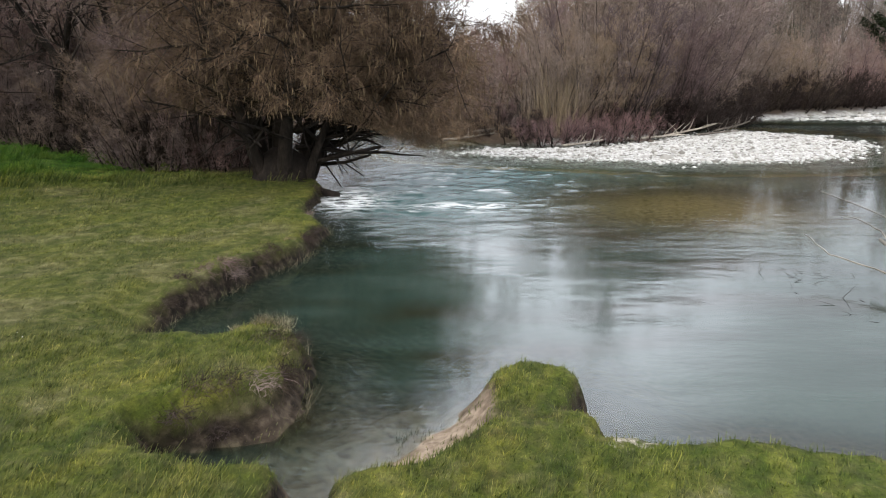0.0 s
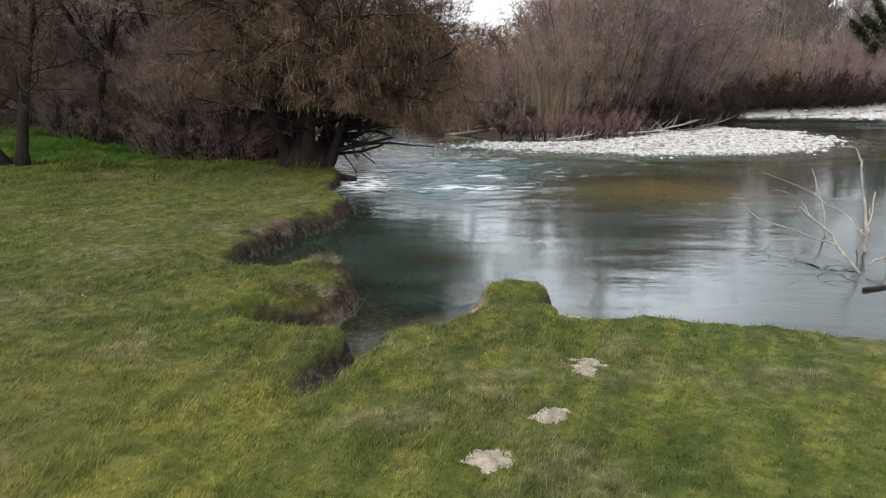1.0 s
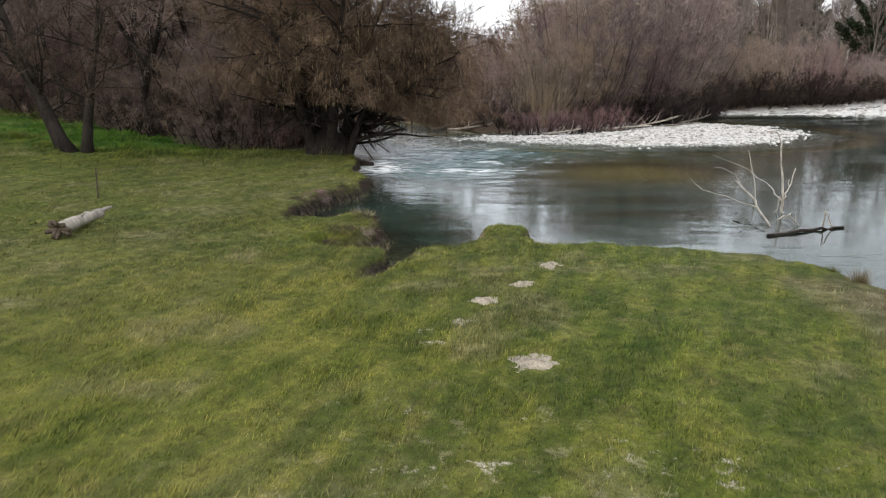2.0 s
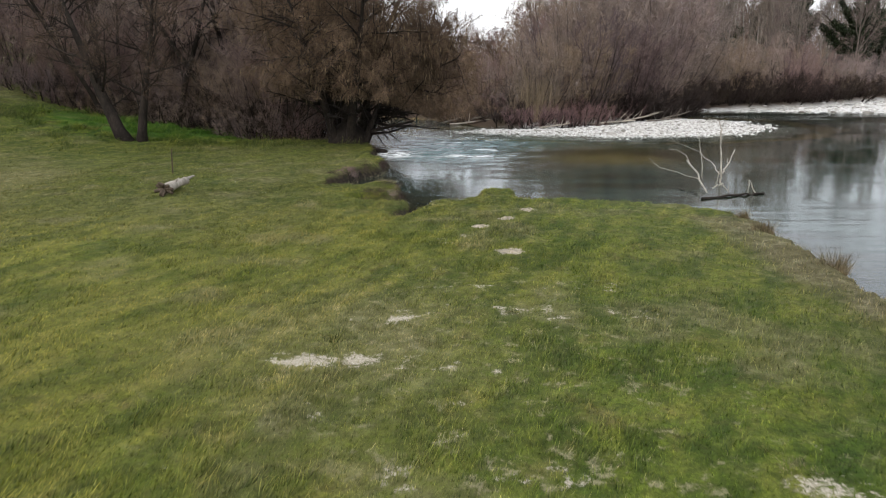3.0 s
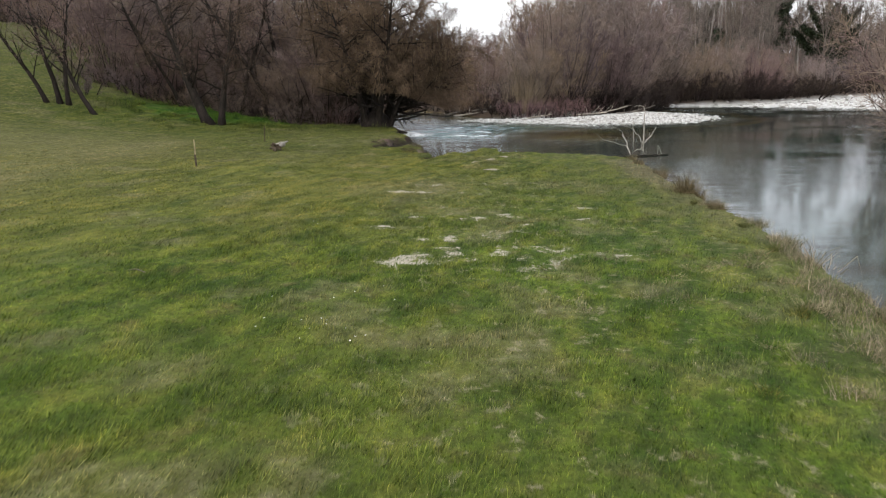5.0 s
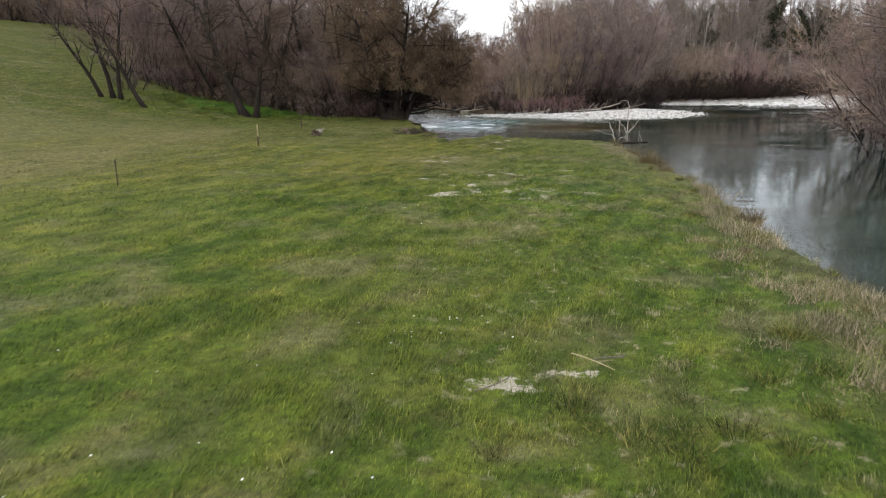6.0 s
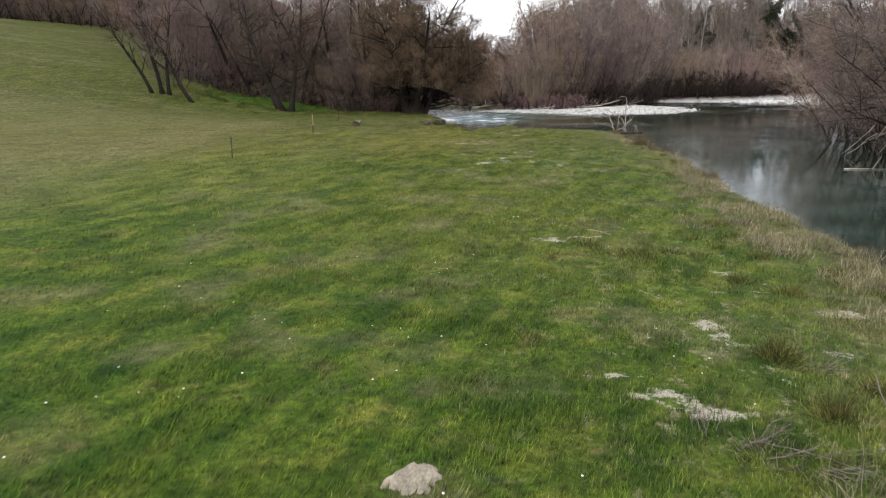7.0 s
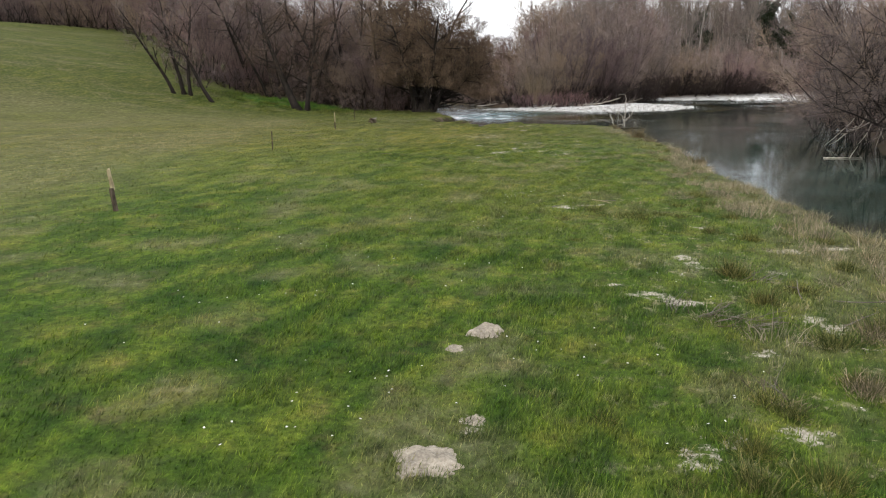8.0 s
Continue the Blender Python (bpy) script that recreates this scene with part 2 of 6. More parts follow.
def make_water_material():
    m, n, l, out = shader("clear_river_water")
    pos = n.new("ShaderNodeNewGeometry").outputs["Position"]
    mp = n.new("ShaderNodeMapping")
    mp.inputs["Rotation"].default_value = (0, 0, radians(-25))
    mp.inputs["Scale"].default_value = (0.55, 1.5, 1)
    l.new(pos, mp.inputs["Vector"])
    wave = noise_node(n, l, mp.outputs[0], 1.3, 3.0, 0.5)
    ripple = noise_node(n, l, mp.outputs[0], 8.5, 4.0, 0.6)
    chop = attr(n, "chop")
    hsum = n.new("ShaderNodeMath")
    hsum.operation = "MULTIPLY_ADD"
    l.new(ripple, hsum.inputs[0])
    hsum.inputs[1].default_value = 0.24
    l.new(wave, hsum.inputs[2])
    b = n.new("ShaderNodeBump")
    b.inputs["Distance"].default_value = 0.12
    l.new(hsum.outputs[0], b.inputs["Height"])
    l.new(chop, b.inputs["Strength"])
    depth = attr(n, "depth")
    body = n.new("ShaderNodeBsdfDiffuse")
    deep = ramp(n, l, noise_node(n, l, mp.outputs[0], 0.4, 4.0), [(0.34, (0.02, 0.022, 0.012)), (0.5, (0.024, 0.042, 0.032)), (0.66, (0.045, 0.07, 0.058))])
    l.new(mixed(n, l, attr(n, "churn"), deep, (0.055, 0.115, 0.115)), body.inputs["Color"])
    clear = n.new("ShaderNodeBsdfTransparent")
    clear.inputs["Color"].default_value = (0.85, 0.9, 0.82, 1)
    murk = n.new("ShaderNodeMixShader")
    l.new(depth, murk.inputs[0])
    l.new(clear.outputs[0], murk.inputs[1])
    l.new(body.outputs[0], murk.inputs[2])
    gloss = n.new("ShaderNodeBsdfGlossy")
    gloss.inputs["Roughness"].default_value = 0.025
    gloss.inputs["Color"].default_value = (0.95, 0.97, 1.0, 1)
    l.new(b.outputs[0], gloss.inputs["Normal"])
    fr = n.new("ShaderNodeFresnel")
    fr.inputs["IOR"].default_value = 1.42
    l.new(b.outputs[0], fr.inputs["Normal"])
    # air in the churned water dulls its mirror
    dull = n.new("ShaderNodeMath")
    dull.operation = "MULTIPLY_ADD"
    l.new(attr(n, "churn"), dull.inputs[0])
    dull.inputs[1].default_value, dull.inputs[2].default_value = -0.62, 1.0
    mirror = n.new("ShaderNodeMath")
    mirror.operation = "MULTIPLY"
    l.new(fr.outputs[0], mirror.inputs[0])
    l.new(dull.outputs[0], mirror.inputs[1])
    top = n.new("ShaderNodeMixShader")
    l.new(mirror.outputs[0], top.inputs[0])
    l.new(murk.outputs[0], top.inputs[1])
    l.new(gloss.outputs[0], top.inputs[2])
    foam = n.new("ShaderNodeBsdfDiffuse")
    foam.inputs["Color"].default_value = (0.84, 0.87, 0.88, 1)
    ft = n.new("ShaderNodeMath")
    ft.operation = "MULTIPLY"
    l.new(attr(n, "foam"), ft.inputs[0])
    l.new(ramp(n, l, noise_node(n, l, mp.outputs[0], 2.6, 7.0, 0.72), [(0.46, (0, 0, 0)), (0.54, (1, 1, 1))]), ft.inputs[1])
    fin = n.new("ShaderNodeMixShader")
    l.new(ft.outputs[0], fin.inputs[0])
    l.new(top.outputs[0], fin.inputs[1])
    l.new(foam.outputs[0], fin.inputs[2])
    l.new(fin.outputs[0], out.inputs["Surface"])
    return m


M_GROUND = make_ground_material()
M_BLADE = make_blade_material()
M_STONE = make_stone_material()
M_WATER = make_water_material()
M_BARK = make_plain("dark_bark", [(0.3, (0.014, 0.011, 0.009)), (0.6, (0.03, 0.024, 0.02)), (0.8, (0.062, 0.052, 0.044))], 9.0, 0.9, 0.03, (1, 1, 0.3))
M_GREYBARK = make_plain("pale_grey_bark", [(0.3, (0.12, 0.1, 0.085)), (0.6, (0.21, 0.185, 0.16)), (0.8, (0.33, 0.3, 0.27))], 9.0, 0.9, 0.02, (1, 1, 0.3))
M_TWIG = make_plain("brown_alder_twigs", [(0.3, (0.085, 0.063, 0.049)), (0.6, (0.152, 0.115, 0.088)), (0.8, (0.23, 0.18, 0.137))], 2.0, 0.85, 0, vary=0.15, island=[(0.0, (0.5, 0.46, 0.46)), (0.6, (1.0, 0.98, 0.95)), (1.0, (1.5, 1.4, 1.2))])
M_SCRUB = make_plain("grey_purple_scrub_twigs", [(0.3, (0.115, 0.09, 0.086)), (0.6, (0.215, 0.175, 0.166)), (0.8, (0.345, 0.292, 0.278))], 2.0, 0.85, 0, vary=0.35)
M_BRAMBLE = make_plain("dark_bramble_stems", [(0.3, (0.026, 0.02, 0.018)), (0.6, (0.06, 0.047, 0.041)), (0.8, (0.12, 0.097, 0.085))], 2.0, 0.85, 0, vary=0.3)
M_SHRUB = make_plain("grey_brown_willow_twigs", [(0.3, (0.13, 0.108, 0.1)), (0.6, (0.262, 0.222, 0.207)), (0.8, (0.43, 0.38, 0.355))], 1.2, 0.85, 0, vary=0.42)
M_RED = make_plain("reddish_brush_twigs", [(0.3, (0.14, 0.088, 0.086)), (0.6, (0.27, 0.19, 0.185)), (0.8, (0.45, 0.355, 0.345))], 2.0, 0.85, 0, vary=0.2)
M_FARTREE = make_plain("grey_winter_twigs", [(0.3, (0.15, 0.125, 0.115)), (0.6, (0.22, 0.19, 0.175)), (0.8, (0.3, 0.265, 0.24))], 1.0, 0.9, 0, vary=0.2)
M_CATKIN = make_plain("ochre_catkins", [(0.3, (0.16, 0.118, 0.07)), (0.7, (0.27, 0.21, 0.13))], 3.0, 0.85, 0)
M_IVY = make_plain("dark_ivy_leaves", [(0.3, (0.014, 0.022, 0.01)), (0.6, (0.03, 0.045, 0.018)), (0.8, (0.05, 0.07, 0.03))], 4.0, 0.5, 0)
M_PALEBARK = make_plain("whitish_poplar_bark", [(0.3, (0.24, 0.215, 0.19)), (0.6, (0.42, 0.39, 0.35)), (0.8, (0.56, 0.53, 0.49))], 5.0, 0.85, 0.02, (1, 1, 0.3))
M_CANE = make_plain("straw_coloured_cane", [(0.3, (0.17, 0.138, 0.1)), (0.6, (0.29, 0.24, 0.175)), (0.8, (0.42, 0.355, 0.27))], 3.0, 0.8, 0, vary=0.15)
M_DRY = make_plain("dry_bank_grass", [(0.3, (0.18, 0.168, 0.122)), (0.6, (0.31, 0.29, 0.222)), (0.8, (0.5, 0.47, 0.385))], 4.0, 0.8, 0, vary=0.25, translucent=0.2, island=[(0.0, (0.26, 0.29, 0.22)), (0.35, (0.5, 0.58, 0.36)), (0.6, (1.0, 1.0, 0.9)), (1.0, (1.7, 1.62, 1.5))])
M_RUSH = make_plain("dark_green_rush", [(0.3, (0.06, 0.085, 0.022)), (0.6, (0.1, 0.125, 0.04)), (0.8, (0.17, 0.165, 0.075))], 4.0, 0.7, 0, vary=0.25, translucent=0.25, island=[(0.0, (0.5, 0.55, 0.45)), (0.55, (1.0, 1.0, 0.9)), (0.75, (2.2, 1.75, 1.8)), (1.0, (3.2, 2.4, 2.8))])
M_SEDGE = make_plain("brown_sedge", [(0.3, (0.12, 0.105, 0.068)), (0.6, (0.22, 0.195, 0.13)), (0.8, (0.36, 0.325, 0.235))], 4.0, 0.8, 0, vary=0.2, translucent=0.2, island=[(0.0, (0.4, 0.4, 0.34)), (0.5, (0.9, 0.88, 0.8)), (1.0, (1.4, 1.3, 1.2))])
M_DRIFT = make_plain("bleached_driftwood", [(0.3, (0.3, 0.26, 0.21)), (0.6, (0.5, 0.455, 0.39)), (0.8, (0.64, 0.6, 0.54))], 9.0, 0.8, 0.015, (1, 1, 0.4))
M_SNAG = make_plain("grey_stranded_wood", [(0.3, (0.2, 0.18, 0.15)), (0.6, (0.36, 0.33, 0.285)), (0.8, (0.52, 0.49, 0.44))], 7.0, 0.8, 0.01, (1, 1, 0.4))
M_POST = make_plain("weathered_post_wood", [(0.3, (0.045, 0.035, 0.026)), (0.55, (0.11, 0.085, 0.063)), (0.75, (0.23, 0.185, 0.14))], 16.0, 0.85, 0.015, (1, 1, 0.25))
M_SPLIT = make_plain("pale_split_wood", [(0.3, (0.33, 0.26, 0.15)), (0.6, (0.5, 0.42, 0.27)), (0.8, (0.62, 0.55, 0.4))], 16.0, 0.8, 0.01, (1, 1, 0.25))
M_MOLE = make_plain("dry_sandy_earth", [(0.3, (0.22, 0.19, 0.145)), (0.55, (0.34, 0.3, 0.24)), (0.8, (0.45, 0.41, 0.345))], 40.0, 0.95, 0.012)


# ---- mesh helpers ----
def mesh_from(name, verts, faces, material, smooth=False):
    me = bpy.data.meshes.new(name)
    me.from_pydata(verts, [], faces)
    me.materials.append(material)
    if smooth:
        me.shade_smooth()
    me.update()
    return me


def triangles_mesh(name, verts, tris, material):
    """A mesh straight from numpy arrays of points and triangles."""
    me = bpy.data.meshes.new(name)
    nv, nt = len(verts), len(tris)
    me.vertices.add(nv)
    me.vertices.foreach_set("co", np.asarray(verts, dtype=np.float32).ravel())
    me.loops.add(nt * 3)
    me.loops.foreach_set("vertex_index", np.asarray(tris, dtype=np.int32).ravel())
    me.polygons.add(nt)
    me.polygons.foreach_set("loop_start", np.arange(nt, dtype=np.int32) * 3)
    me.materials.append(material)
    me.update(calc_edges=True)
    return me


def add_attr(me, name, values):
    a = me.attributes.new(name, "FLOAT", "POINT")
    a.data.foreach_set("value", np.asarray(values, dtype=np.float32).ravel())


def thing(name, m, label, category, group="", kind=""):
    e = new(name)
    e.empty_display_size = 0.2
    e.matrix_basis = m
    return tagged(e, label, category, group, kind)


def part_of(name, me, parent, label=""):
    ob = new(name, me)
    ob.parent = parent
    return tagged(ob, label)


# ---- the lie of the land ----
WATER = -1.05
LAND = [
    # the meadow with its notched bank
    [(3.9, -80), (4.2, -40), (4.4, -31), (4.6, -27), (5.0, -21), (5.6, -16.5), (6.1, -12), (6.45, -7), (6.9, -3.5), (7.2, 0), (7.6, 3.2), (7.1, 5.2),
     (5.4, 6.4), (3.4, 6.9), (2.3, 6.95), (1.8, 7.1), (1.6, 7.8), (1.68, 8.5), (1.4, 9.15), (1.05, 9.2), (0.65, 8.95), (0.0, 8.45), (-0.45, 7.95),
     (-0.85, 7.3), (-1.1, 6.5), (-1.3, 6.1), (-1.4, 6.5), (-1.9, 6.65), (-2.8, 6.6), (-3.35, 6.9), (-3.45, 7.6), (-2.9, 7.75), (-2.1, 7.95), (-1.9, 8.6), (-1.95, 9.3), (-2.1, 10.4),
     (-2.6, 10.8), (-3.5, 10.35), (-4.35, 10.1), (-4.95, 10.9), (-4.7, 12.6), (-4.5, 13.4), (-4.1, 14.2), (-3.55, 15.8), (-3.2, 17.4), (-3.15, 18.8), (-4.0, 21), (-4.2, 24),
     (-4.3, 26.0), (-5.0, 28.4), (-5.9, 31.6), (-7.4, 33.6), (-10, 36), (-14, 40), (-25, 46), (-40, 66), (-60, 100), (-200, 150), (-2500, 150), (-2500, -2500), (3.9, -2500)],
    # the wooded far side
    [(2.2, 44.5), (8, 43), (14, 50), (20, 58), (24, 67), (32, 69), (45, 77), (65, 97), (90, 117), (150, 150), (2500, 700), (2500, 2500),
     (-2500, 2500), (-2500, 180), (-200, 175), (-55, 112), (-34, 72), (-20, 54), (-6, 56), (0, 52)],
    # the right-hand bank
    [(16, -80), (17.5, -20), (18.5, -7), (23, 2), (29, 15), (37, 30), (47, 46), (80, 60), (150, 90), (2500, 500), (2500, -2500), (16, -2500)],
]
BARS = [
    [(-1.6, 39.6), (-0.6, 37.4), (2, 35.9), (6, 34.5), (11, 32.9), (16.5, 33.3), (22, 35.8), (26.5, 42), (27, 50), (21, 56), (14, 50), (8, 43.5), (2, 43)],
    [(24, 67), (25.5, 65), (33, 64), (42, 63), (50, 58), (62, 60), (90, 78), (130, 110), (150, 150), (90, 117), (65, 97), (45, 77), (32, 69)],
]


def signed(px, py, ring):
    """Distance to a closed line, positive inside."""
    best = np.full(px.shape, 1e9)
    inside = np.zeros(px.shape, dtype=bool)
    for (ax, ay), (bx, by) in zip(ring, ring[1:] + ring[:1]):
        dx, dy = bx - ax, by - ay
        k = np.clip(((px - ax) * dx + (py - ay) * dy) / (dx * dx + dy * dy), 0, 1)
        best = np.minimum(best, np.hypot(px - ax - k * dx, py - ay - k * dy))
        if ay != by:
            inside ^= ((ay > py) != (by > py)) & (px < dx * (py - ay) / (by - ay) + ax)
    return np.where(inside, best, -best)


def step(a, b, v):
    k = np.clip((v - a) / (b - a), 0, 1)
    return k * k * (3 - 2 * k)


def hash2(ix, iy, seed):
    h = np.sin(ix * 127.1 + iy * 311.7 + seed * 74.7) * 43758.5453
    return h - np.floor(h)


def value_noise(x, y, seed=0):
    ix, iy = np.floor(x), np.floor(y)
    fx, fy = x - ix, y - iy
    fx, fy = fx * fx * (3 - 2 * fx), fy * fy * (3 - 2 * fy)
    a, b = hash2(ix, iy, seed), hash2(ix + 1, iy, seed)
    c, d = hash2(ix, iy + 1, seed), hash2(ix + 1, iy + 1, seed)
    return (a + (b - a) * fx) * (1 - fy) + (c + (d - c) * fx) * fy


def fractal(x, y, seed=0, octaves=3):
    return sum(value_noise(x * 2 ** k, y * 2 ** k, seed + k) * 0.5 ** k for k in range(octaves)) / sum(0.5 ** k for k in range(octaves))


# bare sandy places in the turf: x, y, half-length, half-width, turn
BARE = [(-2.25, -6.45, 0.5, 0.25, 0.1), (-1.65, -6.35, 0.42, 0.24, 0.2), (-1.2, -4.7, 0.45, 0.14, 0.5), (-0.6, -8.35, 0.3, 0.12, 0.3), (0.72, -0.4, 0.36, 0.2, 0), (-0.15, 1.35, 0.26, 0.14, 0), (-0.5, 0.3, 0.3, 0.14, 0.3),
        (-1.8, -14.95, 0.5, 0.42, 0.3), (-1.55, -14.5, 0.32, 0.3, 0.4), (-1.95, -15.1, 0.3, 0.2, 0), (-1.3, -13.85, 0.32, 0.14, 0.2), (-1.26, -15.05, 0.34, 0.14, 0), (-0.76, -13.85, 0.22, 0.14, 0), (-0.8, -14.2, 0.2, 0.2, 0),
        (-2.46, -11.87, 0.4, 0.16, 0.1), (-1.74, -10.6, 0.26, 0.2, 0), (-1.07, -10.45, 0.14, 0.26, 0), (-0.2, -10.75, 0.34, 0.24, 0.3), (0.45, -10.2, 0.3, 0.14, 0.1), (0.8, -11.5, 0.14, 0.3, -0.2), (-0.92, -12.9, 0.2, 0.4, 0), (-1.44, -13.15, 0.18, 0.2, 0),
        (0.38, -14.65, 0.22, 0.3, 0), (0.3, -13.7, 0.34, 0.12, 0), (0.7, -13.85, 0.3, 0.14, 0), (1.0, -14.05, 0.34, 0.16, 0), (1.37, -14.6, 0.3, 0.2, 0), (1.0, -14.95, 0.26, 0.16, 0), (0.63, -15.25, 0.3, 0.16, 0), (2.17, -10.9, 0.34, 0.16, -0.2), (2.6, -9.3, 0.4, 0.24, -0.3), (2.31, -14.4, 0.3, 0.14, 0),
        (1.25, -29.85, 0.3, 0.16, 0.2), (0.15, -32.4, 0.24, 0.34, 0.2), (0.2, -32.9, 0.2, 0.3, 0.3), (-0.95, -34.5, 0.4, 0.16, -0.3), (-0.5, -34.9, 0.4, 0.16, -0.2), (-1.4, -34.0, 0.3, 0.12, 0), (-1.1, -27.55, 0.42, 0.2, 0), (-0.35, -27.2, 0.38, 0.14, 0), (2.28, -31.95, 0.5, 0.2, -0.4), (3.1, -28.3, 0.5, 0.14, -0.3),
        (0.95, -36.0, 0.34, 0.24, 0), (0.84, -35.5, 0.26, 0.14, 0), (-0.28, -36.85, 0.26, 0.18, 0), (-1.8, -39.15, 0.3, 0.2, 0), (-0.68, -38.7, 0.34, 0.2, 0), (-1.4, -38.75, 0.26, 0.14, 0), (-3.64, -38.5, 0.24, 0.18, 0), (3.2, -31.6, 0.4, 0.18, 0), (3.6, -26.8, 0.5, 0.14, 0.5),
        (1.95, 6.75, 0.3, 0.2, 0), (1.7, 4.9, 0.26, 0.2, 0), (0.3, 2.4, 0.25, 0.18, 0), (-0.6, 0.9, 0.2, 0.14, 0.4)]


def meadow_state(x, y, shore):
    """How lush and how dry the turf is."""
    n1, n2 = fractal(x * 0.25, y * 0.25, 101), fractal(x * 0.9, y * 0.9, 103)
    lush = 0.8 * step(-7, -22, y + 8 * (n1 - 0.5)) * step(-26, -15, x + 6 * (n2 - 0.5)) * (0.5 + n2)
    lush = lush + 0.5 * np.exp(-((x - 3.6) ** 2 / 6 + (y - 0.5) ** 2 / 70)) * (0.4 + 1.1 * n2) + 0.75 * np.exp(-((x - 1.4) ** 2 / 8 + (y + 10) ** 2 / 50)) * (0.2 + 1.3 * n2)
    lush = lush + 0.8 * np.exp(-((x - 0.4) ** 2 / 6 + (y + 27.8) ** 2 / 6))
    lush = lush + 0.3 * step(4, 9, y) * step(-3, -6, x)
    dry = (0.4 + 0.25 * step(-24, -32, y)) * step(2.6 + 2.2 * step(-28, -34, y), 0.3, shore + 3.4 * (n2 - 0.5)) * step(-1.2, 1.6, x) * step(3, -4, y)
    dry = np.maximum(dry, 0.6 * step(-11, -17, x) * step(22, 12, y) * (n1 + 0.1))
    dry = np.maximum(dry, 0.5 * step(0.55, 0.1, shore) * (n2 + 0.2))
    dry = np.maximum(dry, 0.45 * step(0.56, 0.78, n2))
    dry = np.maximum(dry, 0.15 * step(-2, 6, y) * (n2 + 0.2) * step(-14, -10, x))
    dry = np.maximum(dry, 0.5 * np.exp(-((x + 1.7) / 1.7) ** 2 - ((y + 5.5) / 2.6) ** 2) * (0.5 + n2))
    dry = np.maximum(dry, 0.95 * step(5.2, 6.0, x + 0.8 * (n2 - 0.5)) * step(-12, -7, y) * step(4.6, 3.2, y) * (0.35 + n2))
    worn = 0.75 * np.exp(-((x - 0.3) / 3.0) ** 2) * step(1, -5, y) + 0.5 * step(2.2, 3.6, x) * step(-8, -14, y)
    fade = 0.3 * np.exp(-((x + 3.0) / 4.5) ** 2) * step(-15, -20, y) * step(-33, -26, y) * (0.3 + 1.1 * n2) + 0.42 * np.exp(-((x + 4.2) / 4.0) ** 2) * step(7, 1, y) * step(-16, -8, y) * (0.3 + 1.1 * n2)
    fade = np.maximum(fade, 0.4 * step(-5, -9, x) * step(8, 0, y) * step(-28, -18, y) * (0.2 + n1))
    fade = np.maximum(fade, 0.34 * step(-10, -17, x) * step(20, 8, y) * (0.35 + 0.9 * n1))
    olive = 0.3 * step(0, 6, y + 4 * (n1 - 0.5)) * step(2.5, -1.5, x) * (0.5 + 0.8 * n2) + 0.45 * np.exp(-((x - 3.4) ** 2 / 14 + (y + 2) ** 2 / 70)) * (0.5 + 0.9 * n2) + 0.4 * step(-3, -6, x) * step(-16, -6, y) * (0.3 + n1)
    green = np.exp(-((x + 18) ** 2 / 70 + (y - 30) ** 2 / 26)) * 1.5 * (0.5 + 0.9 * n2)
    return np.clip(np.maximum(np.clip(lush, 0, 0.76), green), 0, 1), np.clip(dry, 0, 0.9), np.clip(worn, 0, 1), np.clip(fade, 0, 0.8), np.clip(olive, 0, 0.85) * (1 - np.clip(green, 0, 1))


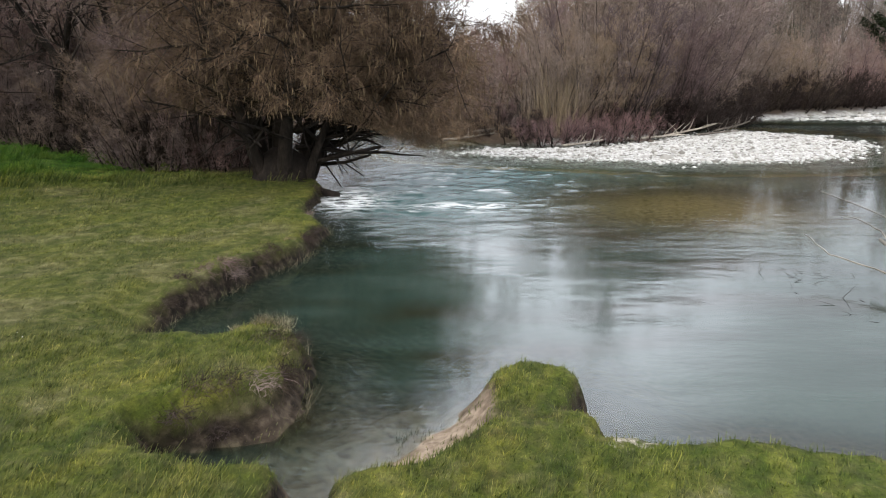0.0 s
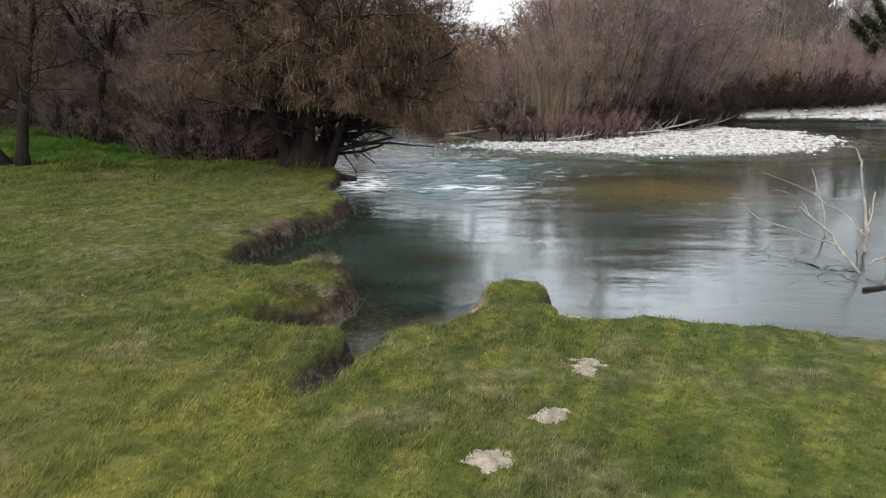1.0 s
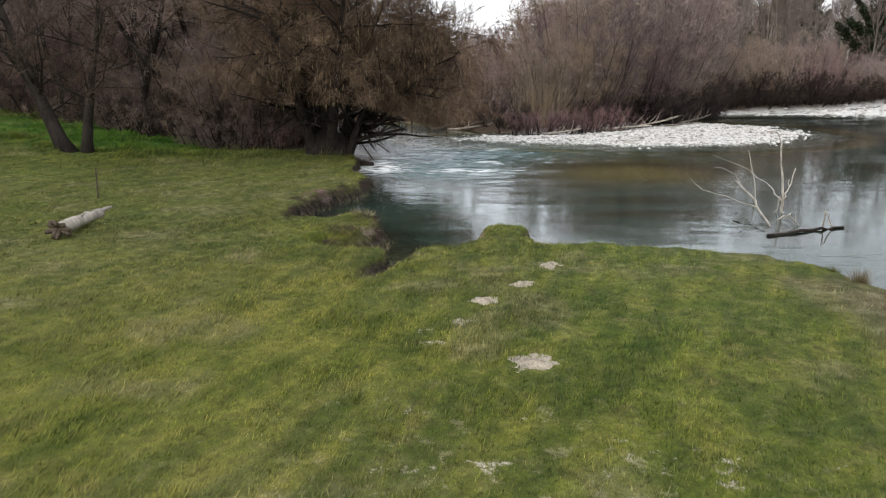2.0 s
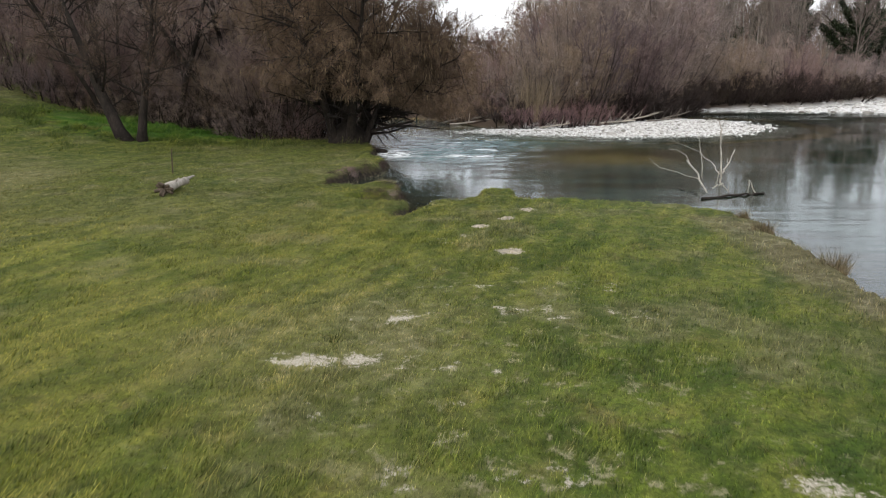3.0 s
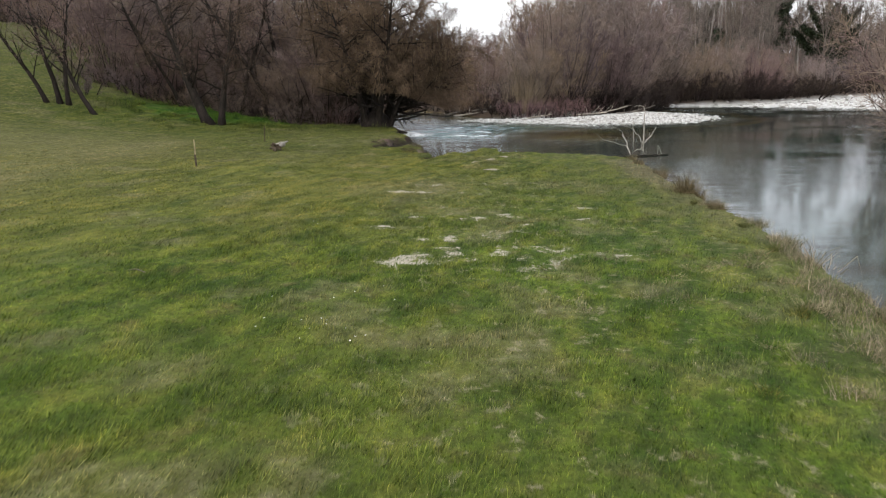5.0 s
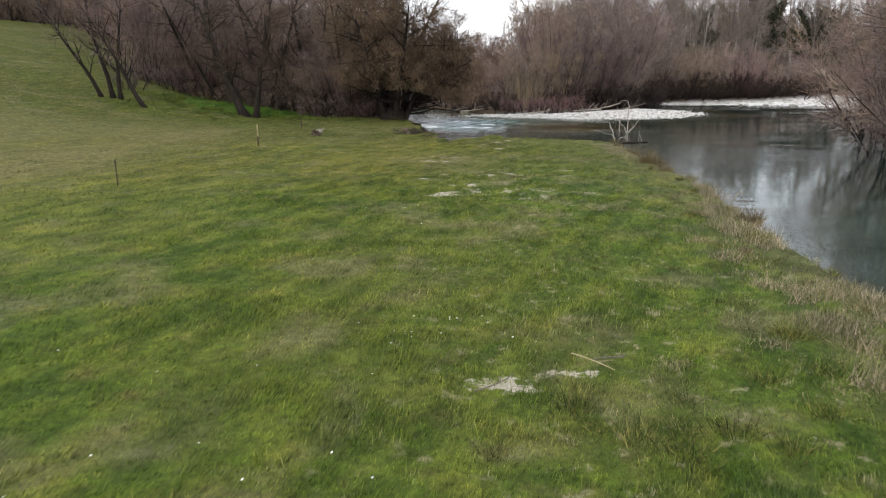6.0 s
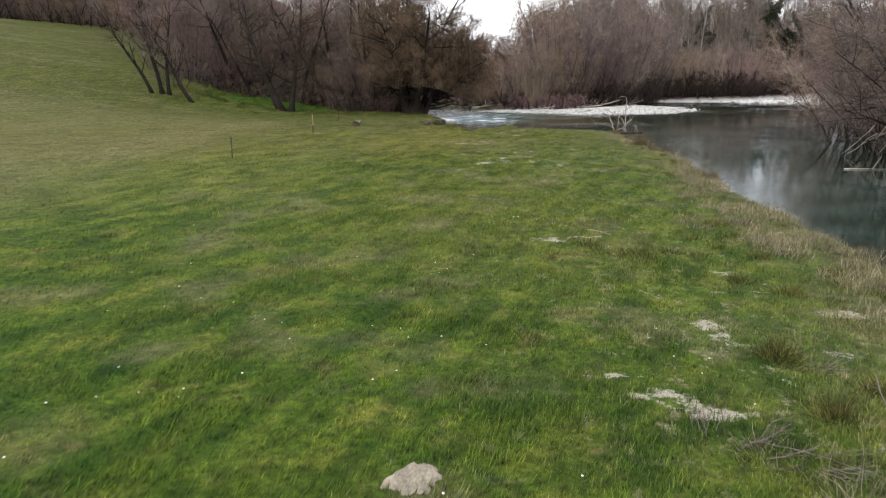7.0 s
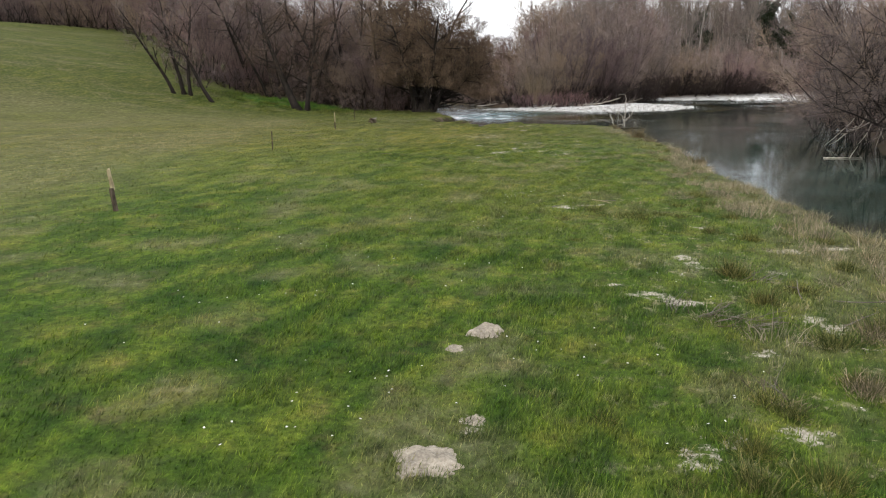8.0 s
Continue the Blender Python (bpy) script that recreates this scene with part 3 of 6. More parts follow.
def lie(x, y):
    """Height of the ground, and how much of it is soil, sand, river bed and leaf litter."""
    x, y = np.asarray(x, dtype=float), np.asarray(y, dtype=float)
    wob = (fractal(x * 1.3, y * 1.3, 5) - 0.5) * 0.35 + (fractal(x * 5, y * 5, 9, 2) - 0.5) * 0.16
    near = step(60, 20, np.hypot(x, y - 5))
    meadow = signed(x, y, LAND[0]) + wob * near + 0.16
    woods = signed(x, y, LAND[1]) + wob
    right = signed(x, y, LAND[2]) + wob
    bar = np.maximum(signed(x, y, BARS[0]), signed(x, y, BARS[1])) + wob * 2.5
    # meadow surface
    base = np.interp(y, [-60, -30, -13, -3, 5, 10, 20, 35], [0, 0, -0.08, -0.25, -0.4, -0.5, -0.65, -0.8])
    hill = 10.6 * step(21, 82, -0.8 * x + 0.45 * y) * step(0.2, 0.4, -x / np.maximum(y + 40, 5)) + (fractal(x * 0.08, y * 0.08, 8) - 0.5) * step(20, 40, -x)
    hill = hill + 0.75 * step(-11, -21, x) * step(18, 31, y) * step(-60, -40, x)
    rough = (fractal(x * 0.35, y * 0.35, 1) - 0.5) * 0.16 + (fractal(x * 1.7, y * 1.7, 2) - 0.5) * 0.1 + (fractal(x * 6, y * 6, 3, 2) - 0.5) * 0.05 + (fractal(x * 2.9, y * 2.3, 4, 2) - 0.5) * 0.07
    far = np.hypot(x, y)
    hills = step(200, 1000, far) * (8 + 26 * fractal(x * 0.004, y * 0.004, 7)) + step(60, 200, -x) * step(200, 500, far) * 12
    side = x / np.maximum(y, 1)
    hills = hills + 70 * step(450, 1000, far) * step(-0.14, -0.26, side) * (y > 0)
    along = np.clip((5.9 - y) / 1.6, 0, 1)
    gully = step(0.42, 0.1, np.hypot(x + 1.28 + 0.55 * along, np.maximum(np.maximum(y - 6.3, 4.3 - y), 0)) + 0.2 * (fractal(x * 3, y * 3, 19) - 0.5)) * (1 - 0.75 * along)
    inlet = 0.3 * np.exp(-((x + 4.9) ** 2 / 0.8 + (y - 11.6) ** 2 / 0.7)) + 0.42 * gully
    top = base + hill + rough * near + hills - inlet
    strand = 0.7 * (x + 0.35) + 0.714 * (y - 7.45)
    beach = np.exp(-(strand / 1.1) ** 2 - ((0.714 * (x + 0.35) - 0.7 * (y - 7.45)) / 1.1) ** 2)
    lobes = 1.6 * np.exp(-((x + 2.7) ** 2 / 0.7 + (y - 8.0) ** 2 / 0.5))
    shelf = step(5.0, 5.6, x) * step(-11, -5, y) * step(5.0, 3.4, y)
    wide = 0.22 + 2.3 * beach + 0.3 * fractal(x * 1.5, y * 1.5, 11) + 0.1 * lobes + 0.3 * shelf
    over = np.maximum.reduce([meadow, woods, right, bar])
    shoal = 0.88 * np.exp(-(((x - 8.2) / 6) ** 2 + ((y - 23.5) / 5.2) ** 2))
    bed = WATER - 0.12 + shoal - 1.0 * step(0.1, 3.5, -over) + 0.6 * step(11, 0, -bar) * step(0.1, 3.5, -over) + (fractal(x * 1.2, y * 1.2, 21) - 0.5) * 0.15
    z = bed.copy()
    k = step(-0.12, 1, meadow / wide)
    z = np.where(meadow > -0.2, bed + (top - bed) * k, z)
    wtop = WATER + 0.45 + 0.9 * step(0, 25, woods) + hills + rough + hill
    z = np.maximum(z, np.where(woods > -0.5, bed + (wtop - bed) * step(-0.5, 1.6, woods), -9))
    rtop = WATER + 0.8 + 0.6 * step(0, 25, right) + hills
    z = np.maximum(z, np.where(right > -0.5, bed + (rtop - bed) * step(-0.5, 1.5, right), -9))
    z = np.maximum(z, np.where(bar > -3, WATER - 0.12 + 0.34 * step(-1.0, 7, bar) + rough * 0.3, -9))
    lip = 0.14 * step(-1.0, -1.4, x) * step(5.5, 6.5, y) * step(11.5, 10.5, y)
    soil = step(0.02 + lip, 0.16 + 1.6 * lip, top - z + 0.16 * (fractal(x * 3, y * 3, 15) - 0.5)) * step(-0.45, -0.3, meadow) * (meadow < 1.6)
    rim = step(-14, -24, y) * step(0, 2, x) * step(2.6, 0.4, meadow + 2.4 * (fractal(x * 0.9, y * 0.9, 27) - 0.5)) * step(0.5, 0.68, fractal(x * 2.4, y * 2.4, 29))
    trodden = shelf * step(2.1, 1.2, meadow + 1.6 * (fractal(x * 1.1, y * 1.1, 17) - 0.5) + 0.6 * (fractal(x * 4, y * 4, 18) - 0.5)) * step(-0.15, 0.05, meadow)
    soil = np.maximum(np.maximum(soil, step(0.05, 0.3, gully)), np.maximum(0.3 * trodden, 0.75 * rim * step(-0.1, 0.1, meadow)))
    sand = np.zeros(x.shape)
    for bx, by, la, lb, turn in BARE:
        c, s = math.cos(turn), math.sin(turn)
        d = np.hypot(((x - bx) * c + (y - by) * s) / la, ((y - by) * c - (x - bx) * s) / lb)
        sand = np.maximum(sand, step(1.9, 0.1, d + 0.5 * (fractal(x * 3, y * 3, 31) - 0.5)) * (0.92 if la > 0.37 else 0.8))
    zone = np.exp(-((x - 0.3) / 3.2) ** 2) * step(2, -4, y) * step(-19, -14, y) + np.exp(-((x - 1.2) / 2.2) ** 2) * step(-28, -31, y) * step(-44, -42, y)
    sand = np.maximum(sand, 0.66 * zone * step(0.53, 0.74, fractal(x * 2.1, y * 2.1, 91)))
    strand_sand = np.clip(beach * 2.2, 0, 1) * step(0.06, 0.16, top - z)
    pebble = step(-1.2, 0.3, bar) * step(1.5, 0.2, woods)
    under = step(WATER + 0.02, WATER - 0.1, z) * step(-0.9, -2.0, bar)
    mud = np.maximum(step(-3.8, -1.4, meadow), step(-2.0, -0.7, right)) * (1 - np.clip(beach * 1.6, 0, 0.85))
    litter = np.maximum(step(-1.2, 0.2, woods), step(-1.2, 0.2, right))
    litter = np.maximum(litter, step(25.5, 28.5, y + 0.36 * x + (fractal(x * 0.5, y * 0.5, 41) - 0.5) * 5) * step(-34, -28, x) * (meadow > 0))
    litter = np.maximum(litter, step(80, 88, -0.8 * x + 0.45 * y) * 0.9)
    litter = np.maximum(litter, step(140, 260, far))
    return z, soil, sand, under, litter, meadow, pebble, mud, strand_sand


def spaced(stops):
    """Grid lines: from each stop to the next with the spacing given."""
    out = []
    for (a, d), (b, _) in zip(stops, stops[1:]):
        out.extend(np.arange(a, b - d * 0.3, d))
    out.append(stops[-1][0])
    return np.array(out)


GX = spaced([(-2500, 300), (-700, 80), (-220, 20), (-80, 3), (-40, 1), (-14, 0.3), (-5.4, 0.11), (2.6, 0.16), (8.6, 0.6), (30, 1.5), (80, 8), (220, 80), (700, 300), (2500, 1)])
GY = spaced([(-2500, 300), (-700, 80), (-220, 20), (-80, 3), (-45, 0.22), (2.0, 0.11), (14.5, 0.25), (30, 0.6), (70, 3), (140, 12), (260, 80), (700, 300), (2500, 1)])


def grid_mesh(name, gx, gy, z, material):
    nx, ny = len(gx), len(gy)
    X, Y = np.meshgrid(gx, gy)
    verts = np.stack([X.ravel(), Y.ravel(), z.ravel()], axis=1)
    i = (np.arange(ny - 1)[:, None] * nx + np.arange(nx - 1)[None, :]).ravel()
    tris = np.concatenate([np.stack([i, i + 1, i + nx + 1], 1), np.stack([i, i + nx + 1, i + nx], 1)])
    me = triangles_mesh(name, verts, tris, material)
    me.shade_smooth()
    return me


gX, gY = np.meshgrid(GX, GY)
GZ, G_SOIL, G_SAND, G_BED, G_LITTER, G_SHORE, G_PEBBLE, G_MUD, G_STRAND = lie(gX, gY)
ground_me = grid_mesh("ground", GX, GY, GZ, M_GROUND)
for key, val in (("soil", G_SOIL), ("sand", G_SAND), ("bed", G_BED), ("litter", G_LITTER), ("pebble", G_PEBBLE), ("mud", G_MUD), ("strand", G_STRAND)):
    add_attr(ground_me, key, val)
G_LUSH, G_DRY, G_WORN, G_FADE, G_OLIVE = meadow_state(gX, gY, G_SHORE)
add_attr(ground_me, "lush", G_LUSH)
add_attr(ground_me, "dry", G_DRY)
add_attr(ground_me, "worn", G_WORN)
add_attr(ground_me, "fade", G_FADE)
add_attr(ground_me, "olive", G_OLIVE)
ground = tagged(new("ground", ground_me), "short winter meadow turf sloping to an eroded earth river bank", "ground", "", "structure")


def sample(field, x, y):
    """A ground field at scattered places, from the grid."""
    i = np.clip(np.searchsorted(GX, x) - 1, 0, len(GX) - 2)
    j = np.clip(np.searchsorted(GY, y) - 1, 0, len(GY) - 2)
    u = (x - GX[i]) / (GX[i + 1] - GX[i])
    v = (y - GY[j]) / (GY[j + 1] - GY[j])
    # the two triangles of each cell
    a, b, c, d = field[j, i], field[j, i + 1], field[j + 1, i + 1], field[j + 1, i]
    return np.where(u >= v, a + (b - a) * u + (c - b) * v, a + (c - d) * u + (d - a) * v)


def height(x, y):
    return float(sample(GZ, np.array([float(x)]), np.array([float(y)]))[0])


# ---- the river ----
WX = spaced([(-260, 40), (-60, 3), (-8, 0.2), (9, 0.35), (28, 1.2), (60, 10), (260, 1)])
WY = spaced([(-220, 40), (-60, 3), (-42, 0.8), (2, 0.25), (14, 0.14), (36, 0.4), (60, 2), (120, 20), (260, 1)])
wX, wY = np.meshgrid(WX, WY)
rapid = np.exp(-(((wX + 0.6) / 3.6) ** 2 + ((wY - 25.5) / 5.0) ** 2)) + 0.7 * np.exp(-(((wX - 3.5) / 5.0) ** 2 + ((wY - 31.5) / 4.5) ** 2))
tail = np.exp(-(((wX - 3.0) / 6) ** 2 + ((wY - 16) / 9) ** 2))
crest = (fractal(wX * 0.9 + wY * 0.35, wY * 1.5 - wX * 0.4, 51) - 0.5) * 0.3 + (fractal(wX * 3, wY * 4, 57, 2) - 0.5) * 0.1
wZ = WATER + 0.7 * crest * np.clip(rapid, 0, 1) + (fractal(wX * 0.5 + wY * 0.25, wY * 1.2, 61) - 0.5) * 0.02 * tail
wbed = lie(wX, wY)[0]
foam = np.clip(rapid * 1.1, 0, 1) * step(0.045, 0.1, crest) * 0.85
streak = np.exp(-(((wX + 3.1) / 0.9) ** 2 + ((wY - 24.6) / 1.7) ** 2)) + np.exp(-(((wX - 0.6) / 1.3) ** 2 + ((wY - 23.4) / 0.45) ** 2))
foam = np.maximum(foam, np.clip(streak * 1.9, 0, 1))
water_me = grid_mesh("water", WX, WY, wZ, M_WATER)
add_attr(water_me, "chop", np.clip(0.03 + 0.1 * step(0.45, 0.68, fractal(wX * 0.16 + 0.05 * wY, wY * 0.26, 65)) * step(-4, 4, wY) + 0.3 * rapid + 0.06 * tail + 0.1 * np.exp(-((wX - 7.6 + 0.02 * wY) / 1.4) ** 2) * step(12, 6, wY) * step(-20, -12, wY) + 0.4 * step(27, 31, wY) * step(2, -3, wX), 0, 1))
add_attr(water_me, "foam", foam)
add_attr(water_me, "churn", np.clip(1.1 * rapid, 0, 0.9))
add_attr(water_me, "depth", 1 - np.exp(-np.clip(WATER - wbed, 0, 3) * (4.0 - 3.6 * np.exp(-(((wX - 8.2) / 8.0) ** 2 + ((wY - 23.5) / 6.8) ** 2)))))
river = tagged(new("water", water_me), "clear teal river with rapids and reflected bare trees", "river", "", "structure")


# ---- wood that grows ----
def tube_rows(path, radii, sides, verts, faces):
    """A tapering tube along a line of points, closed at its ends."""
    first = len(verts)
    side = Vector((0.37, 0.71, 0.6))
    for i, p in enumerate(path):
        d = (path[min(i + 1, len(path) - 1)] - path[max(i - 1, 0)])
        if d.length < 1e-6:
            d = Vector((0, 0, 1))
        d.normalize()
        a = d.cross(side)
        if a.length < 0.1:
            a = d.cross(Vector((1, 0, 0)))
        a.normalize()
        b = d.cross(a)
        for k in range(sides):
            w = 2 * math.pi * k / sides
            verts.append(p + (a * math.cos(w) + b * math.sin(w)) * radii[i])
    for i in range(len(path) - 1):
        for k in range(sides):
            q = first + i * sides
            faces.append((q + k, q + (k + 1) % sides, q + sides + (k + 1) % sides, q + sides + k))
    if sides > 2:
        faces.append(tuple(first + k for k in reversed(range(sides))))
        faces.append(tuple(first + (len(path) - 1) * sides + k for k in range(sides)))


def wander(rng, start, way, length, steps, bend, lift):
    path, p, d = [start.copy()], start.copy(), way.normalized()
    for _ in range(steps):
        d = (d + Vector((rng.uniform(-1, 1), rng.uniform(-1, 1), rng.uniform(-1, 1))) * bend + Vector((0, 0, lift))).normalized()
        p = p + d * (length / steps)
        path.append(p.copy())
    return path


def aside(rng, way, spread):
    d = way.normalized()
    s = d.cross(Vector((rng.uniform(-1, 1), rng.uniform(-1, 1), rng.uniform(-1, 1))))
    if s.length < 1e-3:
        s = Vector((1, 0, 0))
    return (d * math.cos(spread) + s.normalized() * math.sin(spread)).normalized()


def sliver(rng, p, d, length, width, verts, faces, droop=0.0, plain=False):
    """A twig as a narrow spike, with one bend unless plain."""
    if plain:
        s = d.cross(Vector((rng.uniform(-1, 1), rng.uniform(-1, 1), rng.uniform(-1, 1))))
        s = s.normalized() * (width * 0.5) if s.length > 1e-4 else Vector((width * 0.5, 0, 0))
        n = len(verts)
        r = p + d * length
        verts.extend((p - s, p + s, r))
        faces.append((n, n + 1, n + 2))
        return p + d * (length * 0.45), r, d
    q = p + d * (length * 0.5)
    e = (d + Vector((rng.uniform(-0.25, 0.25), rng.uniform(-0.25, 0.25), rng.uniform(-0.2, 0.25) - droop))).normalized()
    r = q + e * (length * 0.5)
    s = d.cross(Vector((rng.uniform(-1, 1), rng.uniform(-1, 1), rng.uniform(-1, 1))))
    s = s.normalized() * (width * 0.5) if s.length > 1e-4 else Vector((width * 0.5, 0, 0))
    n = len(verts)
    verts.extend((p - s, p + s, q + s * 0.7, q - s * 0.7, r))
    faces.extend(((n, n + 1, n + 2, n + 3), (n + 3, n + 2, n + 4)))
    return q, r, e


def grow(rng, trunks, levels, twig, droop=0.0, sides=8, forks=2, plain=False):
    """trunks: (path, radius at foot, radius at top). levels: per level the number of children for each parent, their length, spread and where they start.
    twig: number for each last branch, length, width. Returns wood and twig geometry and the twig ends."""
    wv, wf, tv, tf, ends = [], [], [], [], []
    parents = []
    for path, r0, r1 in trunks:
        radii = [r0 + (r1 - r0) * (i / (len(path) - 1)) ** 0.8 for i in range(len(path))]
        radii[0] *= 1.35
        tube_rows(path, radii, sides, wv, wf)
        parents.append((path, radii))
    for depth, (count, length, spread, low) in enumerate(levels):
        nxt = []
        for path, radii in parents:
            for c in range(count):
                k = low + (1 - low) * (c + rng.random()) / count
                x = k * (len(path) - 1)
                i = min(int(x), len(path) - 2)
                p = path[i].lerp(path[i + 1], x - i)
                way = path[i + 1] - path[i]
                d = aside(rng, way, spread * rng.uniform(0.7, 1.25))
                ln = length * (1.15 - 0.55 * k) * rng.uniform(0.6, 1.25)
                r = min(radii[i] * 0.6, 0.017 * ln + 0.006)
                kid = wander(rng, p, d, ln, 4 if depth == 0 and sides > 4 else 2, 0.2, (0.07 if depth == 0 else 0.02) - droop * 0.12)
                kr = [r * (1 - 0.75 * j / (len(kid) - 1)) for j in range(len(kid))]
                tube_rows(kid, kr, 5 if depth == 0 and sides > 4 else 3, wv, wf)
                nxt.append((kid, kr))
        parents = nxt
    number, length, width = twig
    for path, radii in parents:
        for c in range(number):
            x = (0.1 + 0.9 * rng.random()) * (len(path) - 1)
            i = min(int(x), len(path) - 2)
            p = path[i].lerp(path[i + 1], x - i)
            d = aside(rng, path[i + 1] - path[i], rng.uniform(0.3, 1.2))
            d = (d + Vector((0, 0, -droop * rng.random()))).normalized()
            ln = length * rng.uniform(0.5, 1.3)
            q, r, e = sliver(rng, p, d, ln, width, tv, tf, droop * 0.6, plain)
            for _ in range(forks):
                sliver(rng, q, aside(rng, e, rng.uniform(0.4, 1.0)), ln * 0.6, width * 0.75, tv, tf, droop * 0.6, plain)
            ends.append(r)
    return wv, wf, tv, tf, ends


def leaf_clumps(rng, places, number, spread, size, verts, faces):
    for p in places:
        for _ in range(number):
            c = p + Vector((rng.gauss(0, spread), rng.gauss(0, spread), rng.gauss(0, spread)))
            a = Vector((rng.uniform(-1, 1), rng.uniform(-1, 1), rng.uniform(-1, 1))).normalized() * size * rng.uniform(0.6, 1.3)
            b = a.cross(Vector((rng.uniform(-1, 1), rng.uniform(-1, 1), rng.uniform(-1, 1))))
            b = b.normalized() * a.length * 0.7 if b.length > 1e-4 else Vector((0, 0, size))
            n = len(verts)
            verts.extend((c - a, c - b * 0.6, c + a, c + b * 0.6))
            faces.append((n, n + 1, n + 2, n + 3))


def tree(name, m, label, trunks, levels, twig, bark, fine, droop=0.0, seed=1, group="", hang=None, forks=1, stool=None, plain=False, bare=None, clear=None):
    rng = random.Random(seed)
    e = thing(name, m, label, "tree", group)
    wv, wf, tv, tf, ends = grow(rng, trunks(rng), levels, twig, droop, 8, forks, plain)
    if clear:
        # low side branches were browsed and broken off
        wf = [q for q in wf if wv[q[0]].z > clear[0] + 0.2 or Vector((wv[q[0]].x, wv[q[0]].y)).length < 1.9 + 0.8 * max(wv[q[0]].z, 0)]
    for path, r0, r1 in (bare(rng) if bare else ()):
        tube_rows(path, [r0 + (r1 - r0) * i / (len(path) - 1) for i in range(len(path))], 8, wv, wf)
    if stool:
        tube_rows([Vector((0, 0, z)) for z in (-0.6, 0.0, 0.4, 0.9, stool[1])], [stool[0] * k for k in (1.4, 1.12, 0.98, 0.8, 0.3)], 14, wv, wf)
    if clear:
        tf = [q for q in tf if min(tv[i].z for i in q) > clear[0] - 0.35 * min(max(tv[q[0]].x - 1.5, 0), 3.5) or Vector((tv[q[0]].x, tv[q[0]].y)).length > clear[1]]
        ends = [p for p in ends if p.z > clear[0]]
    part_of("trunk", mesh_from("trunk", wv, wf, bark, True), e)
    part_of("crown", mesh_from("crown", tv, tf, fine), e)
    if hang:
        cv, cf = [], []
        for p in rng.sample(ends, min(hang, len(ends))):
            for _ in range(3):
                sliver(rng, p, Vector((rng.uniform(-0.2, 0.2), rng.uniform(-0.2, 0.2), -1)), rng.uniform(0.1, 0.34), 0.02, cv, cf, 0.5)
        part_of("catkin_fringe", mesh_from("catkin_fringe", cv, cf, M_CATKIN), e, "hanging ochre catkins")
    return e


def fan(number, height_, lean, radius, foot=0.5, bend=0.1):
    """Several stems that rise from one stool."""
    def make(rng):
        out = []
        for i in range(number):
            w = 2 * math.pi * (i + rng.random() * 0.8) / number
            o = Vector((math.cos(w), math.sin(w), 0))
            h = height_ * rng.uniform(0.7, 1.1)
            path = wander(rng, o * foot * rng.random() + Vector((0, 0, -0.3)), o * lean * rng.uniform(0.3, 1.3) + Vector((0, 0, 1)), h, 7, bend, 0.03)
            r = radius * rng.uniform(0.6, 1.1)
            out.append((path, r, r * 0.2))
        return out
    return make


def place(x, y, turn=0.0, size=1.0, sink=0.05):
    return pose(x, y, height(x, y) - sink, 0, 0, turn) @ Matrix.Diagonal((size, size, size, 1))


def put_copy(ob, x, y, turn, size, sink=0.05, tall=1.0):
    c = copy_thing(ob, pose(x, y, height(x, y) - sink, 0, 0, turn))
    c.scale = (size, size, size * tall)
    return c


# the old alder on the spit by the rapids
def alder_stems(rng):
    out = []
    for x, y, lx, ly, h, r in ((0, 0, 0.02, 0.05, 11.5, 0.45), (-0.9, 0.3, -0.2, 0.0, 10.5, 0.4), (0.8, 0.2, 0.14, 0.1, 8.2, 0.36), (0.2, -0.7, 0.08, -0.25, 9.8, 0.34), (-0.4, 0.8, -0.12, 0.3, 9.8, 0.34), (-0.5, -0.5, -0.3, -0.2, 9, 0.3), (1.1, -0.4, 0.4, -0.1, 5.6, 0.24), (1.0, 0.3, 0.55, 0.0, 5.4, 0.2)):
        out.append((wander(rng, Vector((x * 0.72, y * 0.72, -0.5)), Vector((lx, ly, 1)), h, 10, 0.06, 0.02), r, 0.05))
    out.append((wander(rng, Vector((1.0, 0.1, 1.0)), Vector((0.9, 0.2, 0.7)), 6, 8, 0.12, 0.0), 0.1, 0.03))
    out.append((wander(rng, Vector((0.6, -0.2, 1.9)), Vector((1, -0.35, 0.5)), 6.5, 9, 0.1, 0.0), 0.12, 0.03))
    out.append((wander(rng, Vector((0.5, 0.4, 2.4)), Vector((1, 0.2, 0.55)), 6.5, 9, 0.1, 0.0), 0.12, 0.03))
    return out


def alder_limbs(rng):
    """The low bare limb over the water, its side arms, and the root that runs into the river."""
    low_limb = wander(rng, Vector((0.6, -0.3, 1.3)), Vector((1, -0.1, 0.2)), 5.2, 12, 0.2, 0.01)
    return [(low_limb, 0.11, 0.015), (wander(rng, low_limb[7], Vector((1, -0.5, 0.5)), 1.3, 6, 0.25, 0.0), 0.02, 0.006), (wander(rng, low_limb[9], Vector((0.6, 0.6, 0.6)), 1.0, 6, 0.25, 0.0), 0.016, 0.005), (wander(rng, low_limb[4], Vector((0.8, 0.1, 0.3)), 1.2, 6, 0.25, 0.0), 0.025, 0.008),
            (wander(rng, Vector((0.8, 0.2, 1.2)), Vector((0.8, 0.2, 0.6)), 3.2, 8, 0.2, 0.03), 0.08, 0.02),
            (wander(rng, Vector((0.6, -0.7, 0.0)), Vector((1, -0.9, -0.08)), 2.2, 5, 0.06, -0.01), 0.26, 0.12)]


